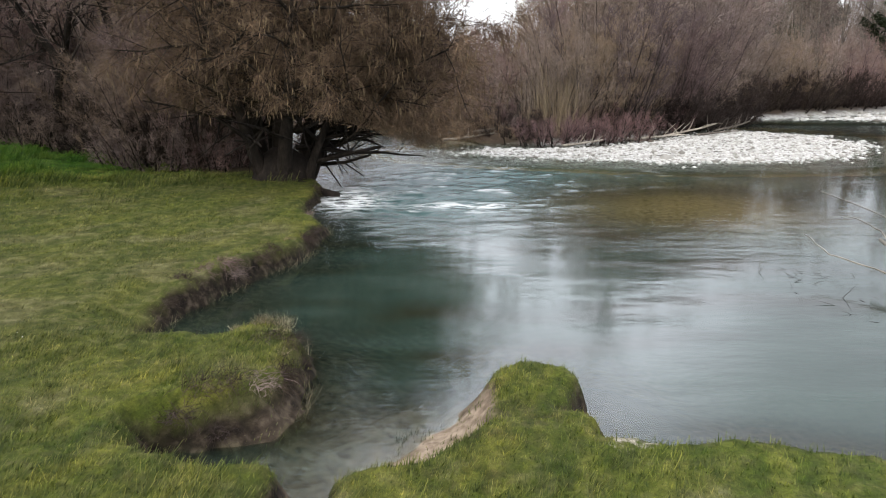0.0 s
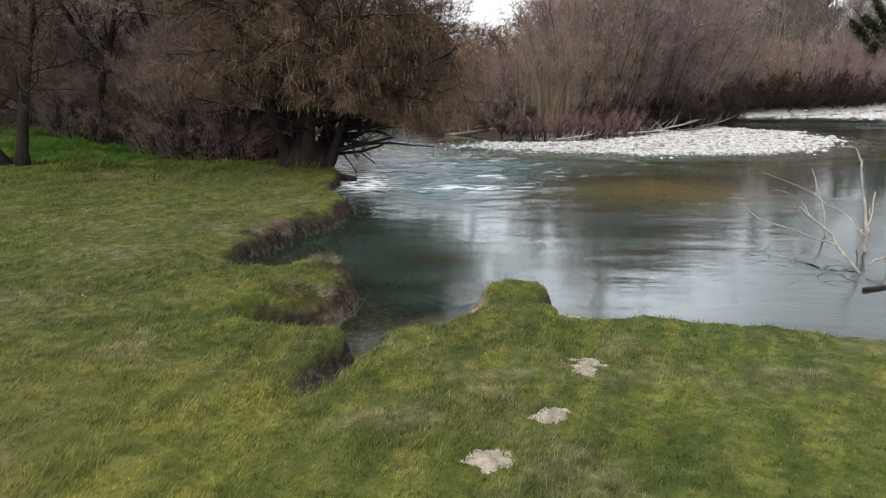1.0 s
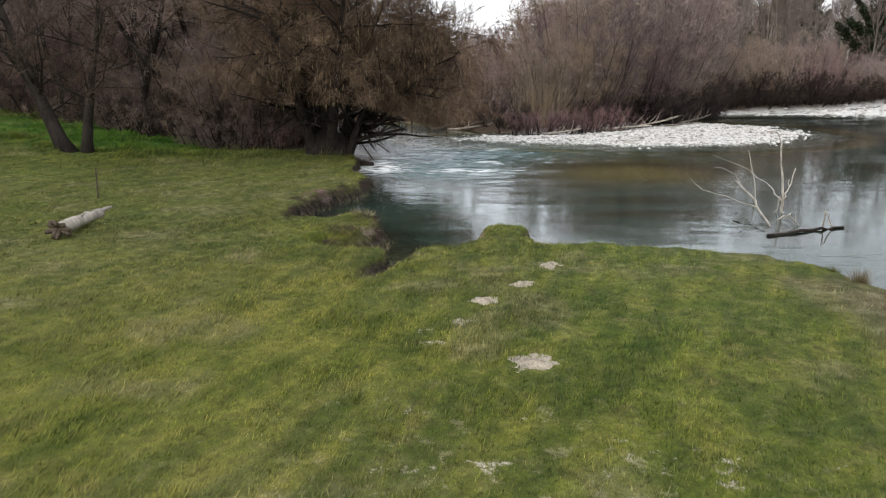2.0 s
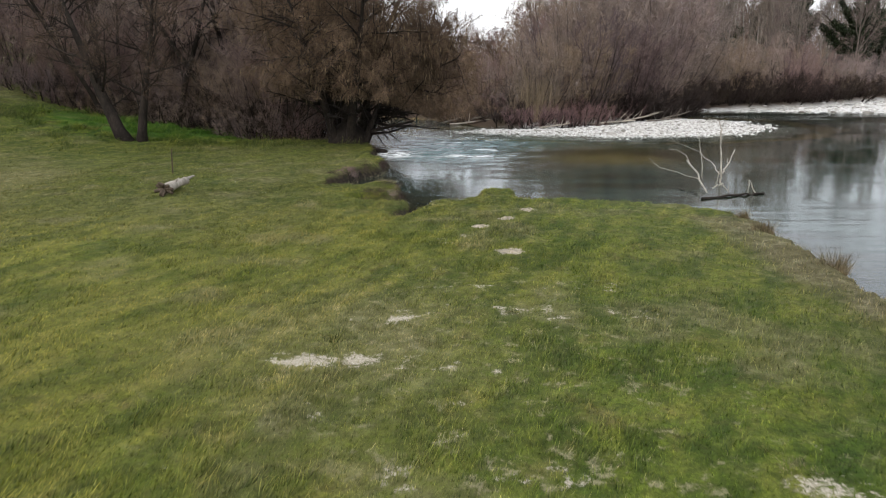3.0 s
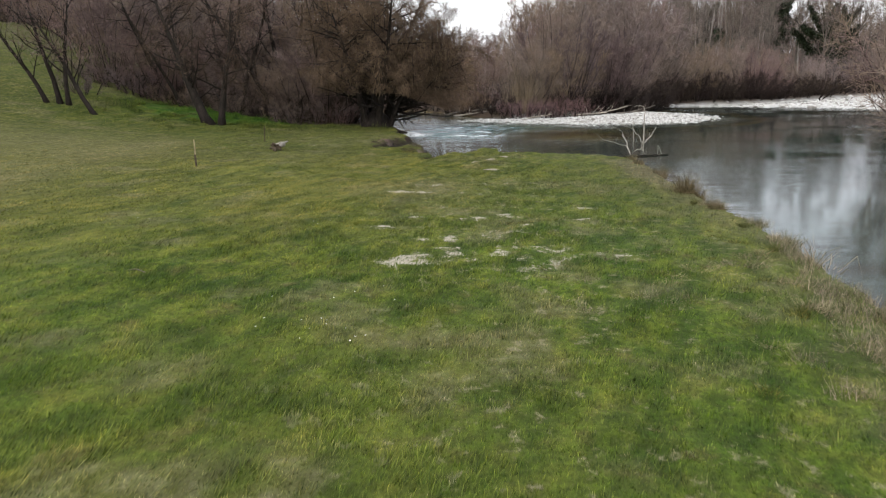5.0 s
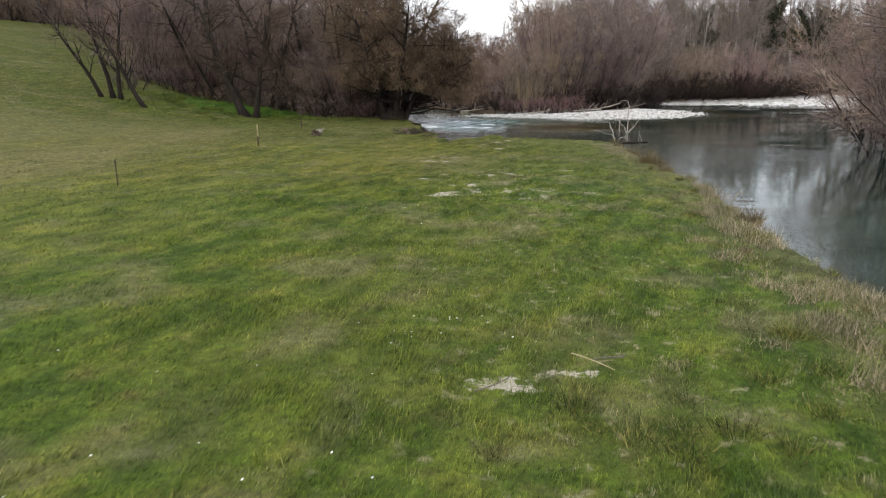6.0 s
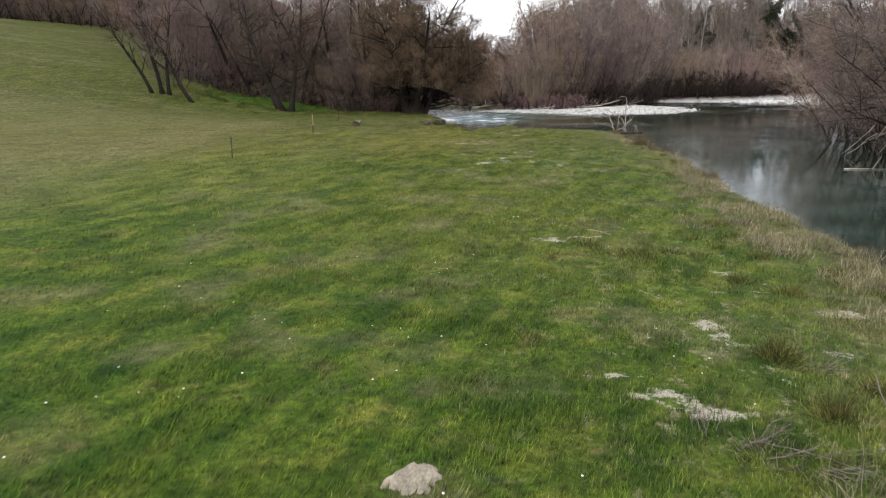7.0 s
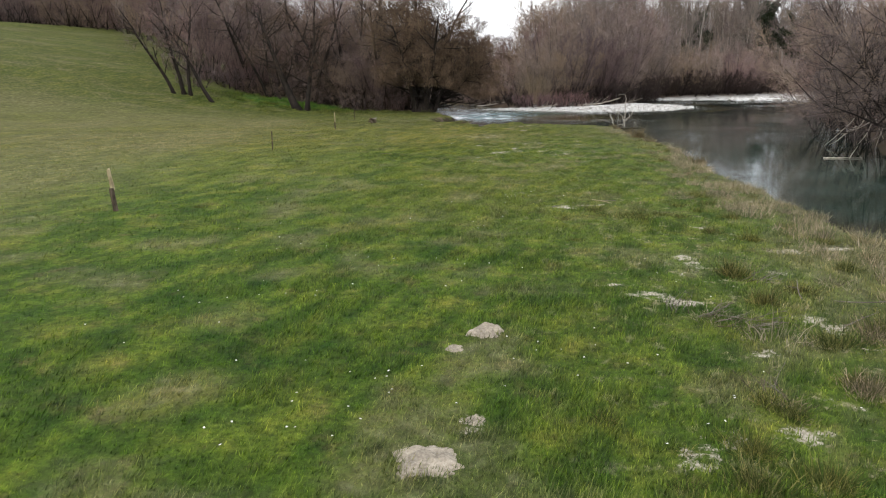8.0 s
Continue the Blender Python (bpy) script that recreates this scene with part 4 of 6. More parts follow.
tree("alder_tree", place(-5.95, 27.3, 0, 1, 0.15), "old many-stemmed dark alder with drooping twigs over water", alder_stems,
     [(17, 4.5, 1.15, 0.2), (12, 1.9, 0.95, 0.06)], (46, 0.62, 0.0115), M_BARK, M_TWIG, 0.42, 3, hang=5500, stool=(1.1, 1.3), bare=alder_limbs, clear=(2.6, 99.0))


def pair_stems(rng):
    return [(wander(rng, Vector((-0.2, 0, -0.4)), Vector((-0.62, 0.1, 1)), 10, 9, 0.06, 0.06), 0.42, 0.06),
            (wander(rng, Vector((0.45, 0.1, -0.4)), Vector((0.02, 0.1, 1)), 8.5, 9, 0.05, 0.02), 0.28, 0.05)]


tree("leaning_alder", place(-17.2, 25.0), "bare dark alder with two trunks, one leaning, beside the meadow", pair_stems,
     [(16, 3.8, 1.1, 0.22), (9, 1.7, 0.9, 0.1)], (26, 0.6, 0.012), M_BARK, M_TWIG, 0.15, 5)

GROVE = "bare alders at the foot of the slope"


def bent_stems(*leans):
    def make(rng):
        out = []
        for i, (x, y, lx, ly, h, rad) in enumerate(leans):
            out.append((wander(rng, Vector((x, y, -0.4)), Vector((lx, ly, 1)), h, 9, 0.1, 0.05), rad, 0.04))
        return out
    return make


grove_a = tree("bare_alder", place(-28.4, 25.8), "clump of bare alder stems leaning together on the slope", bent_stems((-0.7, 0, -0.34, 0, 9, 0.2), (0.1, 0.1, -0.28, 0.1, 9.5, 0.22), (0.7, 0, -0.04, 0.1, 8.5, 0.2)),
               [(11, 3.0, 0.9, 0.25), (6, 1.5, 0.8, 0.2)], (11, 0.6, 0.014), M_BARK, M_SHRUB, 0.0, 7, GROVE)
tree("bare_alder", place(-25.0, 24.2), "single crooked bare alder leaning over the grass", bent_stems((0, 0, -0.6, 0.1, 9, 0.22)),
     [(13, 2.8, 0.9, 0.25), (6, 1.4, 0.8, 0.2)], (12, 0.6, 0.014), M_BARK, M_SHRUB, 0.0, 8, GROVE)
for x, y, turn, size in ((-21.5, 33.4, 40, 1.0), (-18.5, 34.8, 130, 1.3), (-13.5, 34, 10, 1.4), (-10.5, 34, 80, 1.3), (-8.6, 32.6, 160, 1.5), (-24, 37, 60, 1.3)):
    put_copy(grove_a, x, y, turn, size)


# the tree that overhangs the calm reach from the opposite bank
def over_stems(rng):
    out = []
    for i in range(8):
        out.append((wander(rng, Vector((rng.uniform(-0.5, 0.5), rng.uniform(-0.8, 0.8), -0.4)), Vector((-0.75 + 0.08 * i, -0.7 + 0.2 * i, 0.55 + 0.07 * i)), 9.5, 9, 0.07, -0.015), 0.09, 0.02))
    return out


tree("overhanging_willow", place(20.8, -5.0), "bare grey-brown willow leaning far over the calm water", over_stems,
     [(12, 3.4, 0.9, 0.15), (6, 1.7, 0.8, 0.1)], (22, 0.6, 0.01), M_BARK, M_FARTREE, 0.3, 9)

# ---- thickets ----
THICK = "winter thicket along the river"


def shrub(name, m, label, height_, lean, stems, twigs, fine, seed, wide=0.022, kids=7, spread=0.45, reach=0.16):
    rng = random.Random(seed)
    e = thing(name, m, label, "shrub", THICK)
    wv, wf, tv, tf, ends = grow(rng, fan(stems, height_, lean, 0.05, 1.3, 0.08)(rng), [(kids, height_ * 0.42, spread, 0.06)], (twigs, height_ * reach, wide), 0.0, 4, 2, True)
    part_of("branchwork", mesh_from("branchwork", wv, wf, M_BARK), e)
    part_of("crown", mesh_from("crown", tv, tf, fine), e)
    return e


willow = [shrub("willow_shrub", place(12.5, 50.5), "dense leafless grey-brown willow shrub on the far bank", 6.2, 0.4, 15, 31, M_SHRUB, 11, 0.018),
          shrub("willow_shrub", place(19.0, 58.5), "dense leafless grey-brown willow shrub on the far bank", 5.6, 0.6, 15, 31, M_SHRUB, 12, 0.017)]
dark = shrub("alder_scrub", place(-10.9, 32.6), "tangled dark leafless scrub under the alders", 5.4, 0.5, 14, 36, M_SCRUB, 13, 0.017, 7, 0.6)
low = shrub("red_brush", place(5.9, 44.0), "low reddish leafless brush at the gravel bar", 1.6, 0.8, 14, 18, M_RED, 14, 0.013)
tall = tree("poplar", place(19, 76), "tall bare grey riverside poplar", fan(2, 17, 0.12, 0.22, 0.4, 0.05), [(12, 4.2, 0.5, 0.15), (5, 1.8, 0.5, 0.2)], (12, 1.1, 0.034), M_GREYBARK, M_FARTREE, 0.0, 21, "trees behind the thicket", plain=True)


def ivy_tree(name, m, label, seed):
    """A tall spreading tree whose limbs are sleeved in ivy up to their bare tops."""
    rng = random.Random(seed)
    e = thing(name, m, label, "tree", "trees behind the thicket")
    stems = [(wander(rng, Vector((0, 0, -0.5)), Vector((0, 0, 1)), 27, 12, 0.07, 0.05), 0.7, 0.06)]
    for i in range(9):
        w = 2.4 * i + rng.random()
        o = Vector((math.cos(w), math.sin(w), 0))
        k = 2 + i * 0.7
        foot = stems[0][0][int(k)]
        stems.append((wander(rng, foot, o * rng.uniform(0.6, 1.0) + Vector((0, 0, rng.uniform(0.5, 1.0))), 15 - i * 0.6, 8, 0.12, 0.03), 0.28, 0.05))
    wv, wf, tv, tf, ends = grow(rng, stems, [(7, 4.0, 0.8, 0.35), (4, 1.8, 0.7, 0.2)], (5, 1.0, 0.05), 0.0, 6, 1, True)
    part_of("trunk", mesh_from("trunk", wv, wf, M_BARK, True), e)
    part_of("crown", mesh_from("crown", tv, tf, M_FARTREE), e)
    lv, lf = [], []
    for n0, (path, r0, r1) in enumerate(stems):
        thick = 3.0 if n0 == 0 else 1.7
        n = len(path) - 1
        reach = 0.75 if n0 == 0 else rng.uniform(0.55, 0.95)
        for i in range(int(n * 12 * reach)):
            k = i / (n * 12)
            a = path[int(k * n)].lerp(path[min(int(k * n) + 1, n)], k * n - int(k * n))
            bulge = thick * (1 - 0.75 * k) * (0.55 + 0.9 * (0.5 + noise.noise(a * 0.45)))
            leaf_clumps(rng, [a], 40 if n0 == 0 else 24, bulge * 0.5, 0.34, lv, lf)
    part_of("ivy", mesh_from("ivy", lv, lf, M_IVY), e, "dark evergreen ivy")
    return e


ivied = ivy_tree("ivy_tree", place(94, 194, 60, 1.2), "tall spreading tree with limbs wrapped in dark ivy", 23)
pale_poplar = tree("pale_poplar", place(69, 168), "tall bare poplars with whitish straight trunks", fan(3, 25, 0.1, 0.3, 2.2, 0.03), [(9, 4.0, 0.5, 0.4), (4, 1.6, 0.5, 0.2)], (10, 1.0, 0.04), M_PALEBARK, M_FARTREE, 0.0, 27, "trees behind the thicket", plain=True)

brush = shrub("scrub_bush", place(-9.0, 30.4), "low tangled brown scrub bush beside the meadow", 1.7, 0.8, 14, 20, M_SCRUB, 17, 0.013)

rng = random.Random(77)


def strew(source, spots, size, jitter, tall_=(0.85, 1.25), sink=0.05):
    for x, y in spots:
        x += rng.uniform(-jitter, jitter)
        y += rng.uniform(-jitter, jitter)
        ob = source[rng.randrange(len(source))] if isinstance(source, list) else source
        put_copy(ob, x, y, rng.uniform(0, 360), rng.uniform(*size), sink, rng.uniform(*tall_))


for x, y, turn, size in ((89, 187, 150, 1.1), (93, 200, 250, 1.1), (77, 128, 200, 0.75), (84, 136, 300, 0.75), (66, 172, 75, 0.95), (62, 164, 10, 0.8), (112, 158, 20, 0.9)):
    put_copy(ivied, x, y, turn, size)
for x, y, turn, size in ((60, 150, 30, 0.95), (76, 172, 100, 1.05), (84, 182, 210, 1.0), (53, 140, 160, 0.9), (92, 170, 250, 1.0), (44, 118, 310, 0.8), (106, 176, 70, 1.0), (64, 190, 20, 1.1)):
    put_copy(pale_poplar, x, y, turn, size)
# coarser scrub for the rows behind
back = shrub("willow_shrub", place(14.5, 60), "dense leafless grey-brown willow shrub on the far bank", 7.5, 0.4, 12, 20, M_SHRUB, 15, 0.04, 6)
murk_scrub = shrub("alder_scrub", place(-11, 37.0), "tangled dark leafless scrub under the alders", 8.0, 0.4, 12, 22, M_SCRUB, 16, 0.04, 6)
# far bank and island, front row then deeper rows
NEARER = [(6.8, 47.2), (9, 48.2), (11, 50), (15.5, 54.5), (17.5, 57), (21, 61.5), (23, 65), (25.5, 70.5)]
FARTHER = [(28, 73), (33, 74.5), (38, 78), (43, 81), (48, 85), (54, 91), (60, 97), (67, 104), (75, 111), (84, 118), (95, 125), (106, 131)]
strew(willow, NEARER[:2], (0.85, 1.0), 0.5, (0.9, 1.1))
strew(willow, NEARER[2:], (1.0, 1.5), 0.6, (0.9, 1.15))
strew(willow, FARTHER, (0.65, 1.15), 0.8)
strew(back, [(x + 0.8, y + 6) for x, y in NEARER[2:]], (1.3, 1.6), 1.2)
strew(back, [(x + 1, y + 7) for x, y in FARTHER], (0.65, 0.95), 1.6)
strew(back, [(20 + 9 * i, 150 + 6 * i + 12 * (i % 2)) for i in range(18)], (1.5, 2.2), 3.0)
# the tree line is open where the valley runs away to the north-east
SKYLINE = [(34 + 12 * i, 215 + 5 * i) for i in range(14)] + [(28 + 12 * i, 196 + 5 * i) for i in range(12)] + [(24 + 10 * i, 176 + 5 * i) for i in range(10)]
strew(back, [(x, y) for x, y in SKYLINE if not 0.43 < (x + 3) / (y + 35) < 0.5], (2.3, 3.0), 2.0)
strew(back, [(x + 1, y + 18) for x, y in NEARER[::2] + FARTHER[::2]], (0.75, 1.05), 2.0)
strew(back, [(3.6, 51), (-9, 60), (-14, 58), (-20, 58), (-27, 59), (-34, 60), (-43, 62), (0, 66), (3.5, 68)], (0.55, 0.8), 0.8)
strew(back, [(-12, 84), (-8, 80), (-5, 82), (-2, 78), (1, 82), (4, 80), (7, 76), (-3, 62), (-6, 66)], (0.5, 0.7), 1.0)
strew(back, [(44, 104), (50, 112), (57, 116), (38, 98), (33, 94)], (0.7, 0.95), 1.5)
strew(back, [(-9, 108), (-5, 104), (-1, 108), (3, 104), (7, 108), (11, 106), (16, 110)], (0.9, 1.15), 1.5)
strew(back, [(-4, 120), (2, 130), (8, 125), (14, 132), (-10, 125), (20, 128), (-16, 118)], (1.1, 1.4), 2.0)
strew(tall, [(47, 98), (52, 106), (17, 70), (21, 74), (25, 80), (27, 84), (34, 89), (41, 95), (50, 103), (60, 112), (24, 92), (38, 108), (72, 122), (84, 132), (-14, 68), (-22, 66), (-30, 68), (-40, 70), (-10, 78), (100, 145), (66, 134), (115, 160), (50, 125), (31, 100), (45, 116), (21, 88), (78, 140)], (1.0, 1.4), 1.6)
bramble_bank = shrub("bramble_thicket", place(27, 70.5), "low dark bramble tangle along the far waterline", 1.9, 0.9, 16, 24, M_BRAMBLE, 18, 0.018)
strew(bramble_bank, [(x - 0.6, y - 1.2) for x, y in FARTHER] + [(x + 1.6, y + 0.6) for x, y in FARTHER] + [(x, y - 1.6) for x, y in NEARER[3:]] + [(x + 1.2, y - 0.6) for x, y in NEARER[3:]], (1.3, 2.1), 0.8)
strew(tall, [(88, 160), (96, 172), (74, 150), (58, 132), (66, 145), (104, 186), (112, 198), (90, 198), (78, 190), (48, 140), (36, 118), (30, 112), (56, 160), (44, 150), (62, 170), (70, 200), (82, 205), (40, 170), (52, 190), (128, 205), (138, 214), (146, 226), (120, 180)], (1.25, 1.6), 1.5)
strew(bramble_bank, [(4.4, 45.6), (6.2, 46.2), (8.4, 47.0), (10.4, 48.6), (12.4, 50.4), (14.2, 52.6), (0.4, 52.2), (2.2, 49.4)], (0.7, 1.0), 0.4)
strew(low, [(6.6, 43.9), (7.8, 44.7), (9.4, 45.6), (11, 47.2), (13.2, 49.8), (16, 53.2), (8.6, 43.9), (7.2, 44.8), (10.2, 46.0)], (0.9, 1.4), 0.3)
for x, y, turn, size in ((20.5, -9, 10, 1.3), (21.5, -1, 70, 1.4), (23, 4, 140, 1.5), (25, 9, 200, 1.5), (29, 17, 260, 1.4), (19.5, -14, 320, 1.2)):
    put_copy(willow[1], x, y, turn, size)
# scrub on the near side, from the slope to the alder
SCRUB = [(-9.5, 32.0), (-12.5, 33), (-14, 32.8), (-16.5, 34.4), (-18.5, 34.4), (-20.5, 35), (-23, 35), (-25.5, 36), (-11.6, 31.4), (-10.4, 31.2)]
strew(dark, SCRUB, (0.75, 1.05), 0.5)
strew(bramble_bank, [(x + 0.4, y - 0.2) for x, y in SCRUB] + [(x - 0.8, y + 1.4) for x, y in SCRUB], (0.9, 1.4), 0.6)
strew(murk_scrub, [(x - 1, y + 4.5) for x, y in SCRUB[:8]], (0.9, 1.2), 0.8)
strew(murk_scrub, [(x - 1, y + 24) for x, y in SCRUB[1:8:2]], (1.3, 1.7), 1.2)
strew(brush, [(-10.2, 30.2), (-11.4, 30.4), (-12.6, 30.8), (-13.8, 31.4), (-15.2, 32.4), (-16.8, 33.0), (-18.2, 33.0), (-19.8, 33.4), (-21.6, 33.6), (-23.4, 33.6), (-9.4, 30.4), (-7.6, 32.2), (-24.6, 34), (-13, 32), (-17.4, 33.8), (-26.5, 34.4), (-28.5, 35), (-30.5, 36), (-32, 37.4), (-28.6, 30.2)], (0.8, 1.3), 0.4)
strew(brush, [(1.4, 48.2), (0.2, 52.6), (-1.6, 54.6), (-3.6, 55.8), (2.6, 47.6), (-6, 56.6), (-9, 56.4), (0.8, 50.4)], (1.0, 1.7), 0.4)
strew(murk_scrub, [(-29, 37.5), (-33, 41), (-36, 45), (-39.5, 50), (-30, 43), (-43, 56), (-47, 62)], (0.8, 1.1), 0.8)
# trees on the ridge of the slope
strew(murk_scrub, [(-4 - d * q, -44.7 + q) for d, q in ((0.62, 116), (0.58, 120), (0.54, 118), (0.5, 124), (0.46, 126), (0.42, 128), (0.38, 132), (0.34, 134), (0.3, 136), (0.6, 135), (0.52, 138), (0.44, 142), (0.56, 130), (0.48, 131), (0.4, 121), (0.36, 122), (0.33, 112), (0.3, 108), (0.27, 116), (0.37, 108), (0.64, 124), (0.6, 127), (0.57, 124), (0.53, 128), (0.49, 120), (0.45, 119), (0.47, 137))], (1.3, 1.8), 1.5)


strew(brush, [(-4 - (0.3 + 0.012 * i) * q, -44.7 + q) for i, q in ((i, 112 + 5 * (i % 3)) for i in range(30))], (2.2, 3.2), 1.2)


# ---- loose stones of the gravel bars ----
def stones(name, ring, number, size, label, seed):
    r = np.random.default_rng(seed)
    xs, ys = [q[0] for q in ring], [q[1] for q in ring]
    x = r.uniform(min(xs) - 1, max(xs) + 2, number * 4)
    y = r.uniform(min(ys) - 1.5, max(ys), number * 4)
    keep = signed(x, y, ring) + r.normal(0, 0.5, x.shape) > -0.2
    x, y = x[keep][:number], y[keep][:number]
    ico = np.array([(0, 0, 1), (0.9, 0, 0.35), (0.28, 0.85, 0.35), (-0.72, 0.53, 0.35), (-0.72, -0.53, 0.35), (0.28, -0.85, 0.35),
                    (0.72, 0.53, -0.4), (-0.28, 0.85, -0.4), (-0.9, 0, -0.4), (-0.28, -0.85, -0.4), (0.72, -0.53, -0.4)])
    tri = [(0, 1, 2), (0, 2, 3), (0, 3, 4), (0, 4, 5), (0, 5, 1), (1, 6, 2), (2, 6, 7), (2, 7, 3), (3, 7, 8), (3, 8, 4), (4, 8, 9), (4, 9, 5), (5, 9, 10), (5, 10, 1), (1, 10, 6)]
    k = len(x)
    s = size * np.exp(r.normal(0, 0.45, k))
    sh = ico[None] * (1 + r.normal(0, 0.14, (k, 11, 1)))
    sh = sh * np.stack([s * r.uniform(0.8, 1.5, k), s, s * r.uniform(0.35, 0.6, k)], 1)[:, None, :]
    w = r.uniform(0, 6.28, k)
    c, d = np.cos(w)[:, None], np.sin(w)[:, None]
    px, py = sh[:, :, 0] * c - sh[:, :, 1] * d, sh[:, :, 0] * d + sh[:, :, 1] * c
    v = np.stack([px + x[:, None], py + y[:, None], sh[:, :, 2] + (sample(GZ, x, y) + s * 0.15)[:, None]], 2).reshape(-1, 3)
    t = (np.array(tri)[None] + (np.arange(k) * 11)[:, None, None]).reshape(-1, 3)
    return tagged(new(name, triangles_mesh(name, v, t, M_STONE)), label, "gravel", "", "stuff")


stones("gravel", BARS[0], 13000, 0.058, "white rounded river stones heaped in a bar", 1)
stones("gravel", BARS[1], 4000, 0.15, "white rounded river stones on the far bank", 2)


# ---- turf ----
def blades(name, x, y, ln, wd, lean, material, label, seed):
    """One mesh of single grass blades at the places given."""
    r = np.random.default_rng(seed)
    k = len(x)
    z = sample(GZ, x, y) - 0.005
    w = r.uniform(0, 6.28, k)
    ca, sa = np.cos(w), np.sin(w)
    v = np.empty((k, 3, 3))
    v[:, 0] = np.stack([x - sa * wd, y + ca * wd, z], 1)
    v[:, 1] = np.stack([x + sa * wd, y - ca * wd, z], 1)
    v[:, 2] = np.stack([x + ca * lean * 0.75 + 0.3 * ln, y + sa * lean * 0.75 + 0.5 * ln, z + ln], 1)
    me = triangles_mesh(name, v.reshape(-1, 3), np.arange(k * 3).reshape(-1, 3), material)
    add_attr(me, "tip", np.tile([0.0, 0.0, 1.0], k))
    add_attr(me, "lush", np.repeat(sample(G_LUSH, x, y), 3))
    add_attr(me, "dry", np.repeat(sample(G_DRY, x, y), 3))
    add_attr(me, "worn", np.repeat(sample(G_WORN, x, y), 3))
    add_attr(me, "fade", np.repeat(sample(G_FADE, x, y), 3))
    add_attr(me, "olive", np.repeat(sample(G_OLIVE, x, y), 3))
    return tagged(new(name, me), label, "grass", "", "stuff")


def turf(number, seed):
    r = np.random.default_rng(seed)
    n = number * 2
    side = r.random(n) < 0.13
    y = np.where(side, 8 + 21 * r.random(n), -42 + 52 * r.random(n) ** 1.25)
    x = np.where(side, -2.5 - 12 * r.random(n), -2.0 + r.normal(0, 1, n) * (3.2 + 1.6 * r.random(n)))
    shore = sample(G_SHORE, x, y)
    bare = np.maximum(sample(G_SAND, x, y), sample(G_SOIL, x, y) * 0.8)
    keep = (shore > 0.02) & (r.random(n) > 0.92 * step(0.3, 0.85, bare)) & (x > -14.5) & (x < 7.5)
    x, y, shore = x[keep][:number], y[keep][:number], shore[keep][:number]
    k = len(x)
    lush = step(0.42, 0.72, fractal(x * 1.4, y * 1.4, 71)) + 0.6 * step(0.5, 0.75, fractal(x * 4.5, y * 4.5, 75, 2))
    ln = (0.024 + 0.04 * lush) * np.exp(r.normal(0, 0.4, k)) * (1 + 1.2 * sample(G_DRY, x, y) * (x > 2) * (y < 2))
    ln = np.minimum(ln, 0.1)
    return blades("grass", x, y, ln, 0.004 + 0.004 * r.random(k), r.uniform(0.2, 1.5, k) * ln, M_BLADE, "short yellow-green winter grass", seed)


def dry_fringe(number, seed):
    """Longer straw along the eroded edges."""
    r = np.random.default_rng(seed)
    n = number * 30
    y = -42 + 69 * r.random(n)
    x = -6 + 13.5 * r.random(n)
    shore = sample(G_SHORE, x, y)
    tuft = fractal(x * 1.6, y * 1.6, 81)
    reach = np.where((x > 2.5) & (y < 3), 0.35 + 1.4 * step(-10, -24, y), np.where(x < -3.0, 0.06, 0.1))
    keep = (shore > 0.0) & (shore < reach * (0.4 + 1.2 * tuft)) & (tuft > 0.42 + 0.12 * r.random(n)) & ((y > 8) | (x > 2.5) | (x < -1.2) | (y < 6))
    x, y = x[keep][:number], y[keep][:number]
    k = len(x)
    ln = (0.05 + 0.16 * r.random(k) ** 2) * (0.6 + 0.9 * fractal(x * 0.8, y * 0.8, 83))
    return blades("dry_grass", x, y, ln, 0.003 + 0.003 * r.random(k), r.uniform(0.3, 1.9, k) * ln, M_DRY, "dry straw-coloured grass along the bank edge", seed)


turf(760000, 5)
dry_fringe(30000, 6)
r = np.random.default_rng(8)
far_x, far_y = -9 - np.abs(r.normal(0, 11, 130000)), -2 + r.normal(0, 15, 130000)
far_ok = (far_x > -60) & (far_y > -40) & (sample(G_SHORE, far_x, far_y) > 1)
far_x, far_y = far_x[far_ok], far_y[far_ok]
far_l = (0.02 + 0.035 * fractal(far_x, far_y, 111)) * np.exp(r.normal(0, 0.3, len(far_x)))
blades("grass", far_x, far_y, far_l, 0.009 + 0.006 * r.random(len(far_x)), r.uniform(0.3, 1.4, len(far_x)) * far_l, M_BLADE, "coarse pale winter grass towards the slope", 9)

r = np.random.default_rng(12)
rank_x, rank_y = r.normal(-17.5, 5.0, 60000), r.normal(29.0, 3.2, 60000)
rank_ok = (sample(G_LITTER, rank_x, rank_y) < 0.7) & (sample(G_SHORE, rank_x, rank_y) > 1) & (r.random(60000) < 0.15 + 1.3 * step(0.4, 0.7, fractal(rank_x * 0.9, rank_y * 0.9, 113)))
rank_x, rank_y = rank_x[rank_ok], rank_y[rank_ok]
rank_l = (0.05 + 0.24 * step(0.45, 0.8, fractal(rank_x * 0.9, rank_y * 0.9, 113))) * np.exp(r.normal(0, 0.3, len(rank_x)))
blades("grass", rank_x, rank_y, rank_l, 0.011 + 0.006 * r.random(len(rank_x)), r.uniform(0.3, 1.2, len(rank_x)) * rank_l, M_BLADE, "rank bright green grass below the alders", 13)


